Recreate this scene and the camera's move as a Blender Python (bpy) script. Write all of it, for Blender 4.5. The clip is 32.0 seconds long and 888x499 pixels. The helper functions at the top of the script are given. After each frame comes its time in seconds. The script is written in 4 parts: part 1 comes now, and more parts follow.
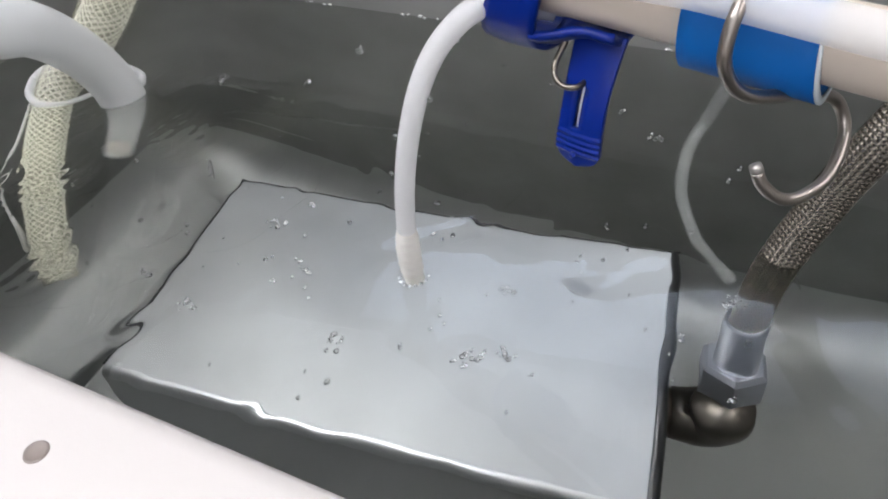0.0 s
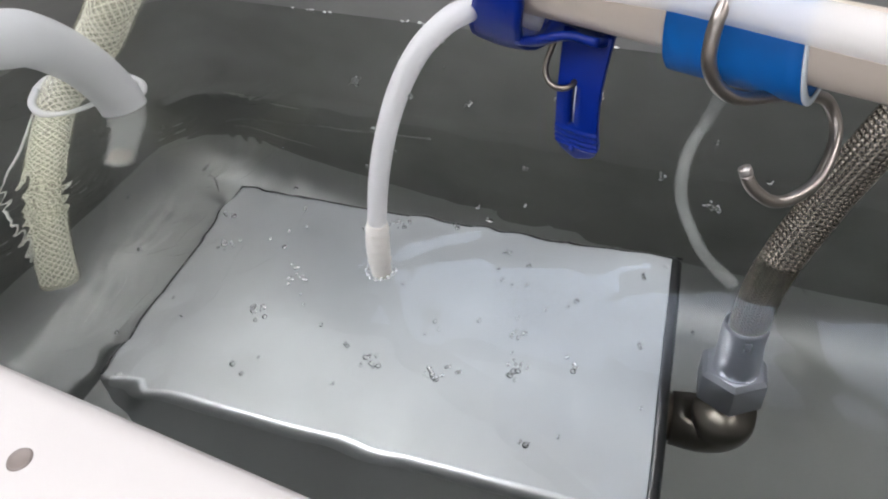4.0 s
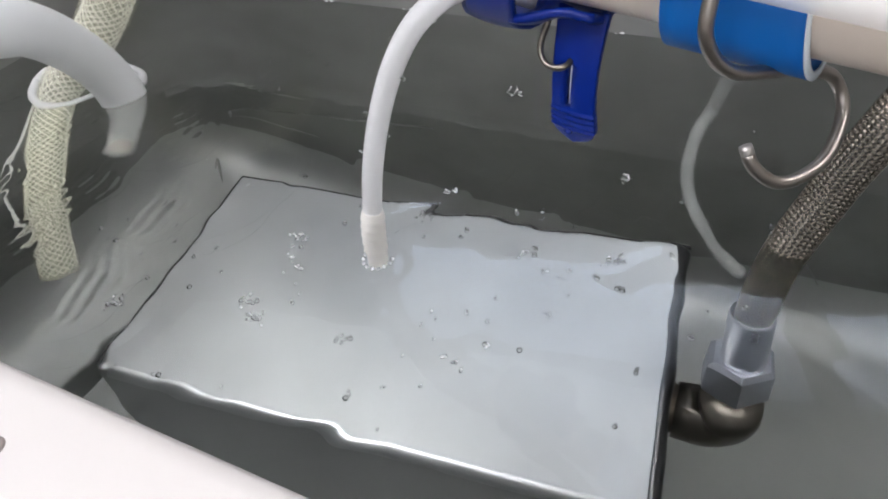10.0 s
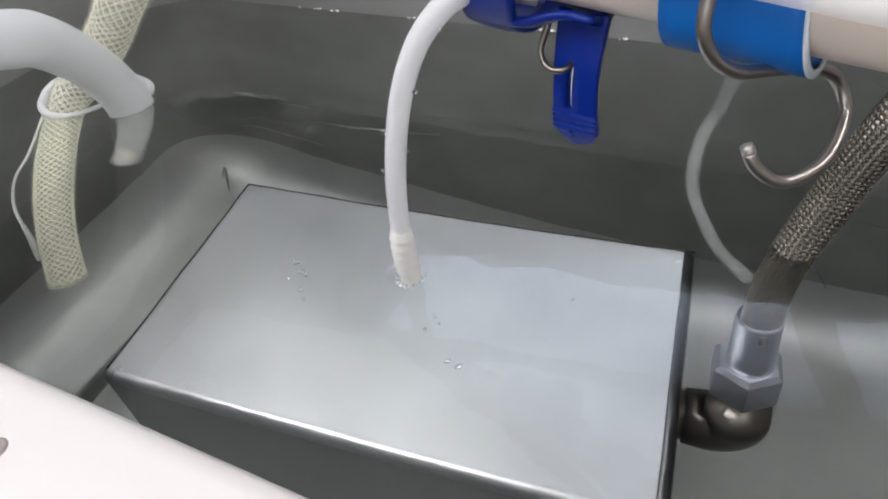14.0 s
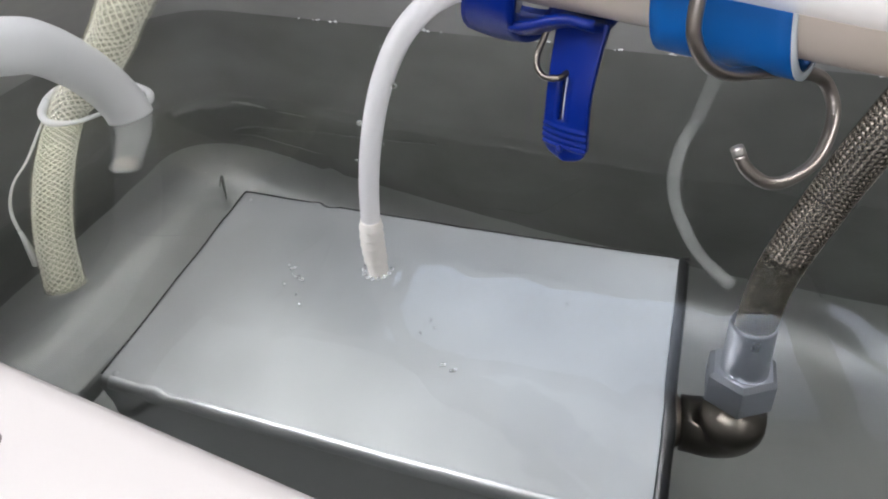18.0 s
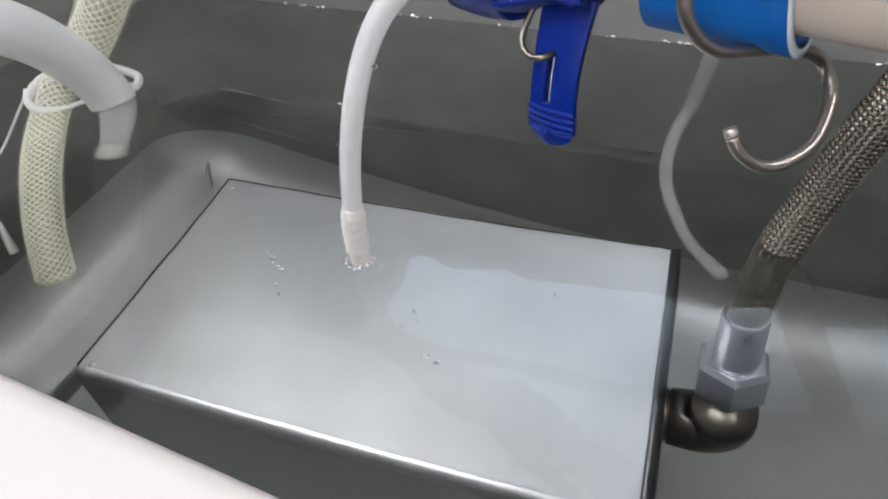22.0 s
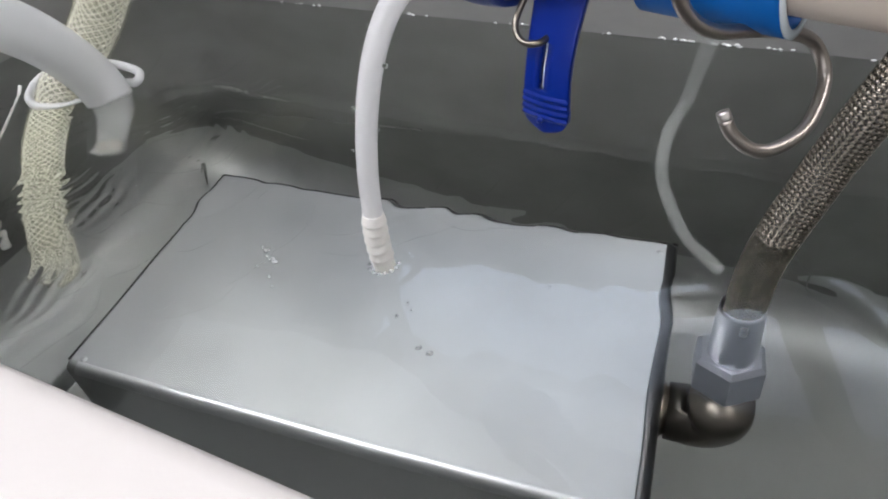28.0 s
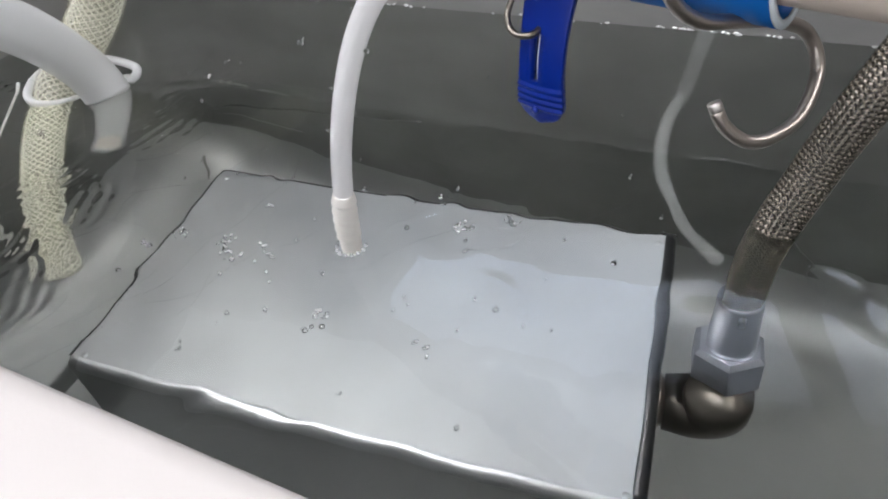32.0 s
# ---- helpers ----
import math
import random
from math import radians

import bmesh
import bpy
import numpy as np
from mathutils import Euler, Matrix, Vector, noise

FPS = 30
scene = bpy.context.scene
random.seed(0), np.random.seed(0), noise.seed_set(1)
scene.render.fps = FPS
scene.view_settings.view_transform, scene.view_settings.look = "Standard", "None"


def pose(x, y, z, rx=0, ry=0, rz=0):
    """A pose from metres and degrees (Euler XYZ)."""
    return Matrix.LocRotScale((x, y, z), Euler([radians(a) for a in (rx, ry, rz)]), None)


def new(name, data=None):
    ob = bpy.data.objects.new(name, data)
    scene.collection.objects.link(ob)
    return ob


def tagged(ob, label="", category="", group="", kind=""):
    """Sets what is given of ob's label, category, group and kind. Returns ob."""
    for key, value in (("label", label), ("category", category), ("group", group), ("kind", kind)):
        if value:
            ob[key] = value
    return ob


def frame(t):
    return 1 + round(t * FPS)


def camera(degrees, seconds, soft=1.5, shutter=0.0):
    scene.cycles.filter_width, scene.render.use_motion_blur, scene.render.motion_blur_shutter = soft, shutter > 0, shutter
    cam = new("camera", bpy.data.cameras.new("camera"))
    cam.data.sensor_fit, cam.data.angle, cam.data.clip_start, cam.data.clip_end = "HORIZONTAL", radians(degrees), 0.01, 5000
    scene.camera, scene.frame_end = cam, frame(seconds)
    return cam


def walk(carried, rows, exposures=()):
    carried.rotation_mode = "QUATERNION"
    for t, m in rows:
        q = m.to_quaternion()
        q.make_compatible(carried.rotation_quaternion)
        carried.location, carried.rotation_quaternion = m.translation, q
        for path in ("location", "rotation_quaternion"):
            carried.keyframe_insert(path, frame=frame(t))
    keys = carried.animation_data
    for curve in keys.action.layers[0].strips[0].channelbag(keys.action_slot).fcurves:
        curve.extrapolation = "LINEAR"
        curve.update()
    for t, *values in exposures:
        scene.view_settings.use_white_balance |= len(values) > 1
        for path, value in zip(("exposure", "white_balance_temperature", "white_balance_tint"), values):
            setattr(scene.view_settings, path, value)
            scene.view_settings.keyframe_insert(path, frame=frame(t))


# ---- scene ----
cam = camera(67.48, 32.0, soft=2.0)
# seconds, eye in metres (the water's surface is z = 0), yaw, pitch, roll
PATH = [
    (0.0, 0.2607, -0.1468, 0.2254, 20.94, -44.10, -5.42),
    (0.5, 0.2604, -0.1448, 0.2249, 20.98, -43.91, -5.78),
    (1.0, 0.2620, -0.1452, 0.2250, 21.40, -43.70, -6.11),
    (1.5, 0.2625, -0.1438, 0.2251, 21.60, -43.84, -6.08),
    (2.0, 0.2627, -0.1443, 0.2252, 21.55, -43.73, -6.24),
    (2.5, 0.2632, -0.1440, 0.2252, 21.72, -43.67, -6.23),
    (3.0, 0.2637, -0.1439, 0.2249, 21.87, -43.57, -6.26),
    (3.5, 0.2653, -0.1447, 0.2242, 21.85, -43.47, -6.41),
    (5.5, 0.2700, -0.1436, 0.2240, 22.65, -43.52, -7.14),
    (6.0, 0.2707, -0.1440, 0.2237, 22.57, -43.29, -7.40),
    (6.5, 0.2702, -0.1416, 0.2208, 22.79, -43.39, -7.30),
    (7.0, 0.2710, -0.1413, 0.2188, 22.72, -43.42, -7.29),
    (7.5, 0.2700, -0.1405, 0.2193, 22.93, -43.55, -7.65),
    (8.0, 0.2704, -0.1384, 0.2172, 23.13, -43.70, -7.66),
    (8.5, 0.2704, -0.1413, 0.2179, 23.34, -43.53, -7.70),
    (9.0, 0.2726, -0.1460, 0.2179, 23.95, -42.82, -8.31),
    (9.5, 0.2721, -0.1410, 0.2162, 23.73, -43.40, -8.22),
    (10.0, 0.2720, -0.1403, 0.2167, 23.52, -43.74, -7.75),
    (10.5, 0.2736, -0.1419, 0.2158, 23.83, -43.37, -8.14),
    (11.0, 0.2739, -0.1409, 0.2145, 23.95, -43.41, -8.27),
    (11.5, 0.2751, -0.1421, 0.2163, 24.04, -43.24, -8.52),
    (12.0, 0.2724, -0.1421, 0.2150, 23.92, -43.13, -8.29),
    (12.5, 0.2757, -0.1426, 0.2159, 24.26, -43.10, -8.70),
    (13.0, 0.2747, -0.1421, 0.2150, 24.23, -43.02, -8.69),
    (13.5, 0.2753, -0.1422, 0.2156, 24.31, -42.93, -8.52),
    (14.0, 0.2744, -0.1414, 0.2148, 24.35, -42.76, -8.67),
    (14.5, 0.2754, -0.1418, 0.2154, 24.39, -42.79, -8.47),
    (16.5, 0.2772, -0.1421, 0.2158, 24.22, -42.53, -8.42),
    (17.0, 0.2768, -0.1417, 0.2144, 24.15, -42.30, -8.28),
    (17.5, 0.2770, -0.1414, 0.2143, 24.06, -42.25, -8.30),
    (18.0, 0.2764, -0.1449, 0.2127, 23.85, -41.58, -8.14),
    (18.5, 0.2772, -0.1410, 0.2128, 23.85, -42.28, -8.12),
    (19.0, 0.2788, -0.1420, 0.2132, 23.92, -42.08, -8.09),
    (19.5, 0.2776, -0.1405, 0.2124, 23.72, -42.17, -7.99),
    (20.0, 0.2780, -0.1412, 0.2123, 23.72, -42.17, -8.00),
    (20.5, 0.2793, -0.1400, 0.2098, 23.78, -42.04, -7.93),
    (21.0, 0.2787, -0.1396, 0.2083, 23.62, -42.03, -7.97),
    (21.5, 0.2780, -0.1398, 0.2076, 23.35, -42.06, -7.81),
    (22.0, 0.2782, -0.1386, 0.2047, 23.36, -42.21, -7.61),
    (22.5, 0.2790, -0.1390, 0.2019, 23.33, -42.20, -7.67),
    (23.0, 0.2796, -0.1387, 0.2024, 23.21, -42.25, -7.76),
    (23.5, 0.2790, -0.1375, 0.2016, 23.20, -42.28, -7.79),
    (24.0, 0.2790, -0.1362, 0.2010, 23.33, -42.35, -7.80),
    (24.5, 0.2806, -0.1387, 0.2007, 23.11, -42.17, -7.63),
    (25.0, 0.2815, -0.1380, 0.2011, 23.25, -42.22, -7.94),
    (25.5, 0.2817, -0.1381, 0.2011, 23.23, -42.04, -7.90),
    (27.5, 0.2812, -0.1388, 0.1988, 23.21, -41.85, -7.82),
    (28.0, 0.2804, -0.1409, 0.1991, 23.10, -41.72, -7.41),
    (28.5, 0.2828, -0.1390, 0.2010, 23.45, -42.33, -7.96),
    (29.0, 0.2822, -0.1419, 0.2013, 23.35, -42.00, -7.61),
    (29.5, 0.2810, -0.1397, 0.1994, 23.20, -41.94, -7.50),
    (30.0, 0.2827, -0.1378, 0.1989, 23.58, -42.32, -7.83),
    (30.5, 0.2830, -0.1383, 0.1991, 23.50, -42.26, -8.23),
    (31.0, 0.2826, -0.1370, 0.1985, 23.52, -42.22, -8.12),
    (31.5, 0.2831, -0.1386, 0.1988, 23.97, -42.22, -8.13),
    (32.0, 0.2838, -0.1388, 0.1993, 23.84, -42.42, -8.50),
]
walk(cam, [(t, pose(x, y, z, 90 + pitch, 0, yaw) @ pose(0, 0, 0, 0, 0, roll)) for t, x, y, z, yaw, pitch, roll in PATH])

# ---- world and exposure ----
world = bpy.data.worlds.new("world")
scene.world = world
world.use_nodes = True
world.node_tree.nodes["Background"].inputs[0].default_value = (0.6, 0.65, 0.7, 1)
world.node_tree.nodes["Background"].inputs[1].default_value = 0.02
scene.view_settings.exposure = 0.0
LAMP_FRONT, LAMP_STRIP, LAMP_BACK, FILL_SIDE, FILL_SMALL, FILL_WALL, FILL_WEST = 2.25, 0.56, 6.8, 8.2, 9.0, 2.3, 15.0

# ---- materials ----


def material(name, color, rough=0.5, metal=0.0, vary=0.08, scale=40.0, bump=0.0, bump_scale=300.0, stretch=(1, 1, 1), rough_vary=0.4, **extra):
    """A principled material whose colour and roughness vary at two scales, with a fine relief."""
    m = bpy.data.materials.new(name)
    m.use_nodes = True
    nt = m.node_tree
    b = nt.nodes["Principled BSDF"]
    b.inputs["Metallic"].default_value = metal
    b.inputs["Roughness"].default_value = rough
    co = nt.nodes.new("ShaderNodeTexCoord")
    mp = nt.nodes.new("ShaderNodeMapping")
    mp.inputs["Scale"].default_value = stretch
    nt.links.new(co.outputs["Object"], mp.inputs["Vector"])
    big = nt.nodes.new("ShaderNodeTexNoise")
    big.inputs["Scale"].default_value = scale
    big.inputs["Detail"].default_value = 5
    fine = nt.nodes.new("ShaderNodeTexNoise")
    fine.inputs["Scale"].default_value = bump_scale
    fine.inputs["Detail"].default_value = 3
    nt.links.new(co.outputs["Object"], big.inputs["Vector"])
    nt.links.new(mp.outputs["Vector"], fine.inputs["Vector"])
    mix = nt.nodes.new("ShaderNodeMix")
    mix.data_type = "RGBA"
    mix.inputs[6].default_value = (*[c * (1 - vary) for c in color], 1)
    mix.inputs[7].default_value = (*[min(1, c * (1 + vary)) for c in color], 1)
    nt.links.new(big.outputs["Fac"], mix.inputs[0])
    nt.links.new(mix.outputs[2], b.inputs["Base Color"])
    add = nt.nodes.new("ShaderNodeMath")
    add.operation = "MULTIPLY_ADD"
    nt.links.new(fine.outputs["Fac"], add.inputs[0])
    add.inputs[1].default_value = rough * rough_vary
    add.inputs[2].default_value = rough * (1 - rough_vary / 2)
    nt.links.new(add.outputs[0], b.inputs["Roughness"])
    if bump:
        bp = nt.nodes.new("ShaderNodeBump")
        bp.inputs["Strength"].default_value = bump
        bp.inputs["Distance"].default_value = 0.001
        nt.links.new(fine.outputs["Fac"], bp.inputs["Height"])
        nt.links.new(bp.outputs["Normal"], b.inputs["Normal"])
    for key, value in extra.items():
        b.inputs[key.replace("_", " ")].default_value = value
    return m


def see_through(name, color, share, rough=0.2, **extra):
    """A clouded plastic or film: a share of the light goes straight on, the rest meets a principled surface."""
    m = material(name, color, rough, vary=0.04, **extra)
    nt = m.node_tree
    tr = nt.nodes.new("ShaderNodeBsdfTransparent")
    mx = nt.nodes.new("ShaderNodeMixShader")
    mx.inputs[0].default_value = 1 - share
    nt.links.new(tr.outputs[0], mx.inputs[1])
    nt.links.new(nt.nodes["Principled BSDF"].outputs[0], mx.inputs[2])
    nt.links.new(mx.outputs[0], nt.nodes["Material Output"].inputs["Surface"])
    return m


def milky(name, color, through_share, clear):
    """Milky rubber: part of the light is scattered through the wall, a little goes straight on."""
    m = see_through(name, color, clear, 0.4)
    nt = m.node_tree
    tl = nt.nodes.new("ShaderNodeBsdfTranslucent")
    tl.inputs["Color"].default_value = (*color, 1)
    mx = nt.nodes.new("ShaderNodeMixShader")
    mx.inputs[0].default_value = through_share
    last = nt.nodes["Mix Shader"]
    nt.links.new(nt.nodes["Principled BSDF"].outputs[0], mx.inputs[1])
    nt.links.new(tl.outputs[0], mx.inputs[2])
    nt.links.new(mx.outputs[0], last.inputs[2])
    return m


def glowing(name, color, strength, fade=1.0, fade_back=1.0, fade_front=1.0, fade_right=1.0):
    m = bpy.data.materials.new(name)
    m.use_nodes = True
    b = m.node_tree.nodes["Principled BSDF"]
    b.inputs["Base Color"].default_value = (0.8, 0.8, 0.8, 1)
    b.inputs["Emission Color"].default_value = (*color, 1)
    # the glow is graded across the panel, to shape the reflections it gives
    nt = m.node_tree
    co = nt.nodes.new("ShaderNodeTexCoord")
    ax = nt.nodes.new("ShaderNodeSeparateXYZ")
    nt.links.new(co.outputs["Generated"], ax.inputs[0])
    far = nt.nodes.new("ShaderNodeMapRange")
    far.interpolation_type = "SMOOTHSTEP"
    far.inputs[1].default_value, far.inputs[2].default_value = 0.0, 0.4
    far.inputs[3].default_value, far.inputs[4].default_value = fade * strength, strength
    nt.links.new(ax.outputs["X"], far.inputs[0])
    right = nt.nodes.new("ShaderNodeMapRange")
    right.interpolation_type = "SMOOTHSTEP"
    right.inputs[1].default_value, right.inputs[2].default_value = 0.55, 1.0
    right.inputs[3].default_value, right.inputs[4].default_value = 1.0, fade_right
    nt.links.new(ax.outputs["X"], right.inputs[0])
    wide = nt.nodes.new("ShaderNodeMath")
    wide.operation = "MULTIPLY"
    nt.links.new(far.outputs[0], wide.inputs[0])
    nt.links.new(right.outputs[0], wide.inputs[1])
    deep = nt.nodes.new("ShaderNodeMapRange")
    deep.inputs[3].default_value, deep.inputs[4].default_value = fade_front, fade_back
    nt.links.new(ax.outputs["Y"], deep.inputs[0])
    both = nt.nodes.new("ShaderNodeMath")
    both.operation = "MULTIPLY"
    nt.links.new(wide.outputs[0], both.inputs[0])
    nt.links.new(deep.outputs[0], both.inputs[1])
    nt.links.new(both.outputs[0], b.inputs["Emission Strength"])
    return m


def clear_water(name):
    m = bpy.data.materials.new(name)
    m.use_nodes = True
    nt = m.node_tree
    nt.nodes.remove(nt.nodes["Principled BSDF"])
    g = nt.nodes.new("ShaderNodeBsdfGlass")
    g.inputs["IOR"].default_value = 1.333
    g.inputs["Roughness"].default_value = 0.0
    g.inputs["Color"].default_value = (0.97, 0.985, 0.97, 1)
    nt.links.new(g.outputs[0], nt.nodes["Material Output"].inputs["Surface"])
    return m


# one tank steel: darkened for the shaded walls, lightened for the lit floor
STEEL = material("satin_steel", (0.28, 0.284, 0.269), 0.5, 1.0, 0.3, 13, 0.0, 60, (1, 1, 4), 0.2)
FLOOR_STEEL = material("lightened_steel", (0.46, 0.464, 0.45), 0.52, 1.0, 0.2, 14, 0.0, 60, (1, 1, 4), 0.2)
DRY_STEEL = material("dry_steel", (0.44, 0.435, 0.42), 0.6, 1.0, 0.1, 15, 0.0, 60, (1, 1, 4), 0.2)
BOX_STEEL = material("box_steel", (0.52, 0.522, 0.525), 0.38, 1.0, 0.3, 13, 0.0012, 200, (0.15, 3, 3), 0.25)
GLEAM_STEEL = material("gleam_edge_steel", (0.72, 0.72, 0.73), 0.36, 1.0, 0.1, 60, 0.02, 300)
ENAMEL = material("cream_flange", (0.56, 0.525, 0.5), 0.42, 0.0, 0.05, 14, 0.05, 500)
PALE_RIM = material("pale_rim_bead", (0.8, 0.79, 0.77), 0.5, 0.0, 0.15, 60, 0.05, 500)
NICKEL = material("plated_brass", (0.55, 0.555, 0.6), 0.3, 1.0, 0.08, 90, 0.02, 700)
SHADED_STEEL = material("shaded_edge_steel", (0.12, 0.12, 0.125), 0.3, 1.0, 0.04, 30, 0.0, 300, (1, 1, 1), 0.1)
BRONZE = material("dull_elbow", (0.19, 0.17, 0.145), 0.33, 1.0, 0.08, 60, 0.0, 300, (1, 1, 1), 0.1)
STUB = material("worn_stub", (0.36, 0.31, 0.265), 0.3, 1.0, 0.1, 60, 0.0, 300, (1, 1, 1), 0.1)
WIRE = material("hook_wire", (0.36, 0.32, 0.29), 0.34, 1.0, 0.12, 120, 0.05, 900)
CUT_WIRE = material("cut_wire", (0.5, 0.47, 0.44), 0.5, 1.0, 0.1, 200)
PALE_PATCH = material("pale_patch_tone", (0.42, 0.42, 0.39), 0.7, 0.0, 0.35, 200)
LINE_STEEL = material("pale_line_steel", (0.31, 0.314, 0.3), 0.5, 1.0, 0.3, 60)
PLUG_TAN = see_through("clouded_tan_plug", (0.5, 0.43, 0.33), 0.72, 0.5)
PLUG = material("dull_plug", (0.2, 0.165, 0.145), 0.5, 0.0, 0.2, 300)
STRAND = material("braid_wire", (0.27, 0.245, 0.21), 0.1, 1.0, 0.15, 400)
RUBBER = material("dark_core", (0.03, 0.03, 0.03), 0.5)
SILICONE = milky("silicone", (0.94, 0.935, 0.935), 0.55, 0.28)
THIN = see_through("thin_silicone", (0.76, 0.78, 0.76), 0.925, 0.3)
FEED = milky("clear_milky_silicone", (0.93, 0.92, 0.9), 0.4, 0.62)
MILKY = milky("milky_hose", (0.87, 0.875, 0.87), 0.45, 0.25)
CUFF = see_through("clouded_cuff", (0.68, 0.69, 0.66), 0.87, 0.25)
PVC_SOFT = see_through("yellowish_hose", (0.92, 0.89, 0.6), 0.845, 0.2)
THREAD = material("white_thread", (0.62, 0.62, 0.58), 0.6)
BARB = material("barbed_end", (0.8, 0.77, 0.72), 0.4)
PIPE = material("ivory_pipe", (0.6, 0.515, 0.44), 0.35, 0.0, 0.05, 60, Coat_Weight=0.2, Coat_Roughness=0.2)
BLUE = material("sky_blue_plastic", (0.001, 0.11, 0.4), 0.5, 0.0, 0.1, 50, Specular_IOR_Level=0.3)
CUT = material("pale_cut_edge", (0.6, 0.66, 0.7), 0.5)
NAVY = material("deep_blue_plastic", (0.001, 0.016, 0.19), 0.3, 0.0, 0.1, 60, Specular_IOR_Level=0.3)
WATER = clear_water("water")
CREST = bpy.data.materials.new("wave_water")
CREST.use_nodes = True
CREST.node_tree.nodes.remove(CREST.node_tree.nodes["Principled BSDF"])
bend_light = CREST.node_tree.nodes.new("ShaderNodeBsdfRefraction")
bend_light.inputs["IOR"].default_value = 1.333
bend_light.inputs["Roughness"].default_value = 0.0
CREST.node_tree.links.new(bend_light.outputs[0], CREST.node_tree.nodes["Material Output"].inputs["Surface"])
AIR = bpy.data.materials.new("air_in_water")
AIR.use_nodes = True
AIR.node_tree.nodes.remove(AIR.node_tree.nodes["Principled BSDF"])
hollow = AIR.node_tree.nodes.new("ShaderNodeBsdfGlass")
hollow.inputs["IOR"].default_value = 0.75
hollow.inputs["Roughness"].default_value = 0.0
AIR.node_tree.links.new(hollow.outputs[0], AIR.node_tree.nodes["Material Output"].inputs["Surface"])
DEW = see_through("bright_droplet", (0.92, 0.93, 0.93), 0.25, 0.1)
FOAM = see_through("foam_skin", (0.85, 0.87, 0.86), 0.65, 0.15)
DROP = clear_water("droplet")
PAINT = material("wall_paint", (0.28, 0.293, 0.27), 0.7, 0.0, 0.05, 3, 0.1, 60)
CEIL = material("ceiling_paint", (0.2, 0.2, 0.195), 0.8, 0.0, 0.04, 3, 0.1, 60)
BENCH = material("bench_laminate", (0.35, 0.35, 0.34), 0.4, 0.0, 0.08, 20, 0.05, 200)
TILE = material("floor_vinyl", (0.3, 0.3, 0.29), 0.4, 0.0, 0.1, 6, 0.05, 80)
PANEL = glowing("lamp_diffuser", (0.95, 0.98, 1.0), LAMP_FRONT, 0.7, 0.5, 1.0, 0.35)
PANEL_STRIP = glowing("strip_diffuser", (0.84, 0.95, 1.2), LAMP_STRIP, 1.0, 7.4, 1.9)
FILL_PANEL_WALL = glowing("wall_fill_diffuser", (0.98, 0.98, 1.05), FILL_WALL)
FILL_PANEL_SIDE = glowing("side_fill_diffuser", (0.99, 0.97, 1.0), FILL_SIDE)
FILL_PANEL_WEST = glowing("short_fill_diffuser", (0.98, 0.98, 1.03), FILL_WEST)
FILL_PANEL_SMALL = glowing("small_fill_diffuser", (0.9, 0.96, 1.04), FILL_SMALL)
PANEL_BACK = glowing("bright_diffuser", (0.99, 0.97, 1.04), LAMP_BACK)
ALU = material("lamp_frame", (0.7, 0.7, 0.7), 0.4, 0.6)

# ---- mesh helpers ----


def mesh_of(name, bm, mat, smooth=True, turn_out=True):
    me = bpy.data.meshes.new(name)
    if turn_out:
        bmesh.ops.recalc_face_normals(bm, faces=bm.faces)
    bm.to_mesh(me)
    bm.free()
    me.materials.append(mat)
    for p in me.polygons:
        p.use_smooth = smooth and (turn_out or len(p.vertices) < 20)
    return me


def part(name, bm, mat, parent=None, label="", smooth=True, turn_out=True):
    ob = new(name, mesh_of(name, bm, mat, smooth, turn_out))
    if parent:
        ob.parent = parent
    return tagged(ob, label)


def thing(name, label, category, at=None, group="", kind=""):
    ob = new(name)
    ob.empty_display_size = 0.02
    if at:
        ob.matrix_basis = at
    return tagged(ob, label, category, group, kind)


def block(x0, x1, y0, y1, z0, z1, bevel=0.0, segments=3):
    bm = bmesh.new()
    bmesh.ops.create_cube(bm, size=1, matrix=Matrix.LocRotScale(((x0 + x1) / 2, (y0 + y1) / 2, (z0 + z1) / 2), None, (x1 - x0, y1 - y0, z1 - z0)))
    if bevel:
        bmesh.ops.bevel(bm, geom=bm.edges[:], offset=bevel, segments=segments, profile=0.5, affect="EDGES")
    return bm


def spline(points, steps):
    """Points along a smooth line through the given ones."""
    p = [Vector(q) for q in points]
    p = [2 * p[0] - p[1]] + p + [2 * p[-1] - p[-2]]
    out = []
    for i in range(1, len(p) - 2):
        a, b, c, d = p[i - 1:i + 3]
        for k in range(steps):
            t = k / steps
            out.append(0.5 * (2 * b + (c - a) * t + (2 * a - 5 * b + 4 * c - d) * t * t + (3 * b - a - 3 * c + d) * t ** 3))
    return out + [p[-2]]


def frames_along(line):
    """A moving pair of cross axes along a line."""
    out, n = [], None
    for i, p in enumerate(line):
        t = (line[min(i + 1, len(line) - 1)] - line[max(i - 1, 0)]).normalized()
        if n is None:
            n = t.orthogonal().normalized()
        n = (n - t * n.dot(t)).normalized()
        out.append((p, n, t.cross(n)))
    return out


def sweep(bm, line, radius, sides=20, caps=True):
    """A round bar along a line; radius is a number or a function of 0..1."""
    rings = []
    for i, (p, n, b) in enumerate(frames_along(line)):
        r = radius(i / (len(line) - 1)) if callable(radius) else radius
        rings.append([bm.verts.new(p + (n * math.cos(2 * math.pi * k / sides) + b * math.sin(2 * math.pi * k / sides)) * r) for k in range(sides)])
    for a, b in zip(rings, rings[1:]):
        for k in range(sides):
            bm.faces.new((a[k], a[(k + 1) % sides], b[(k + 1) % sides], b[k]))
    if caps:
        bm.faces.new(rings[0][::-1])
        bm.faces.new(rings[-1])
    return rings


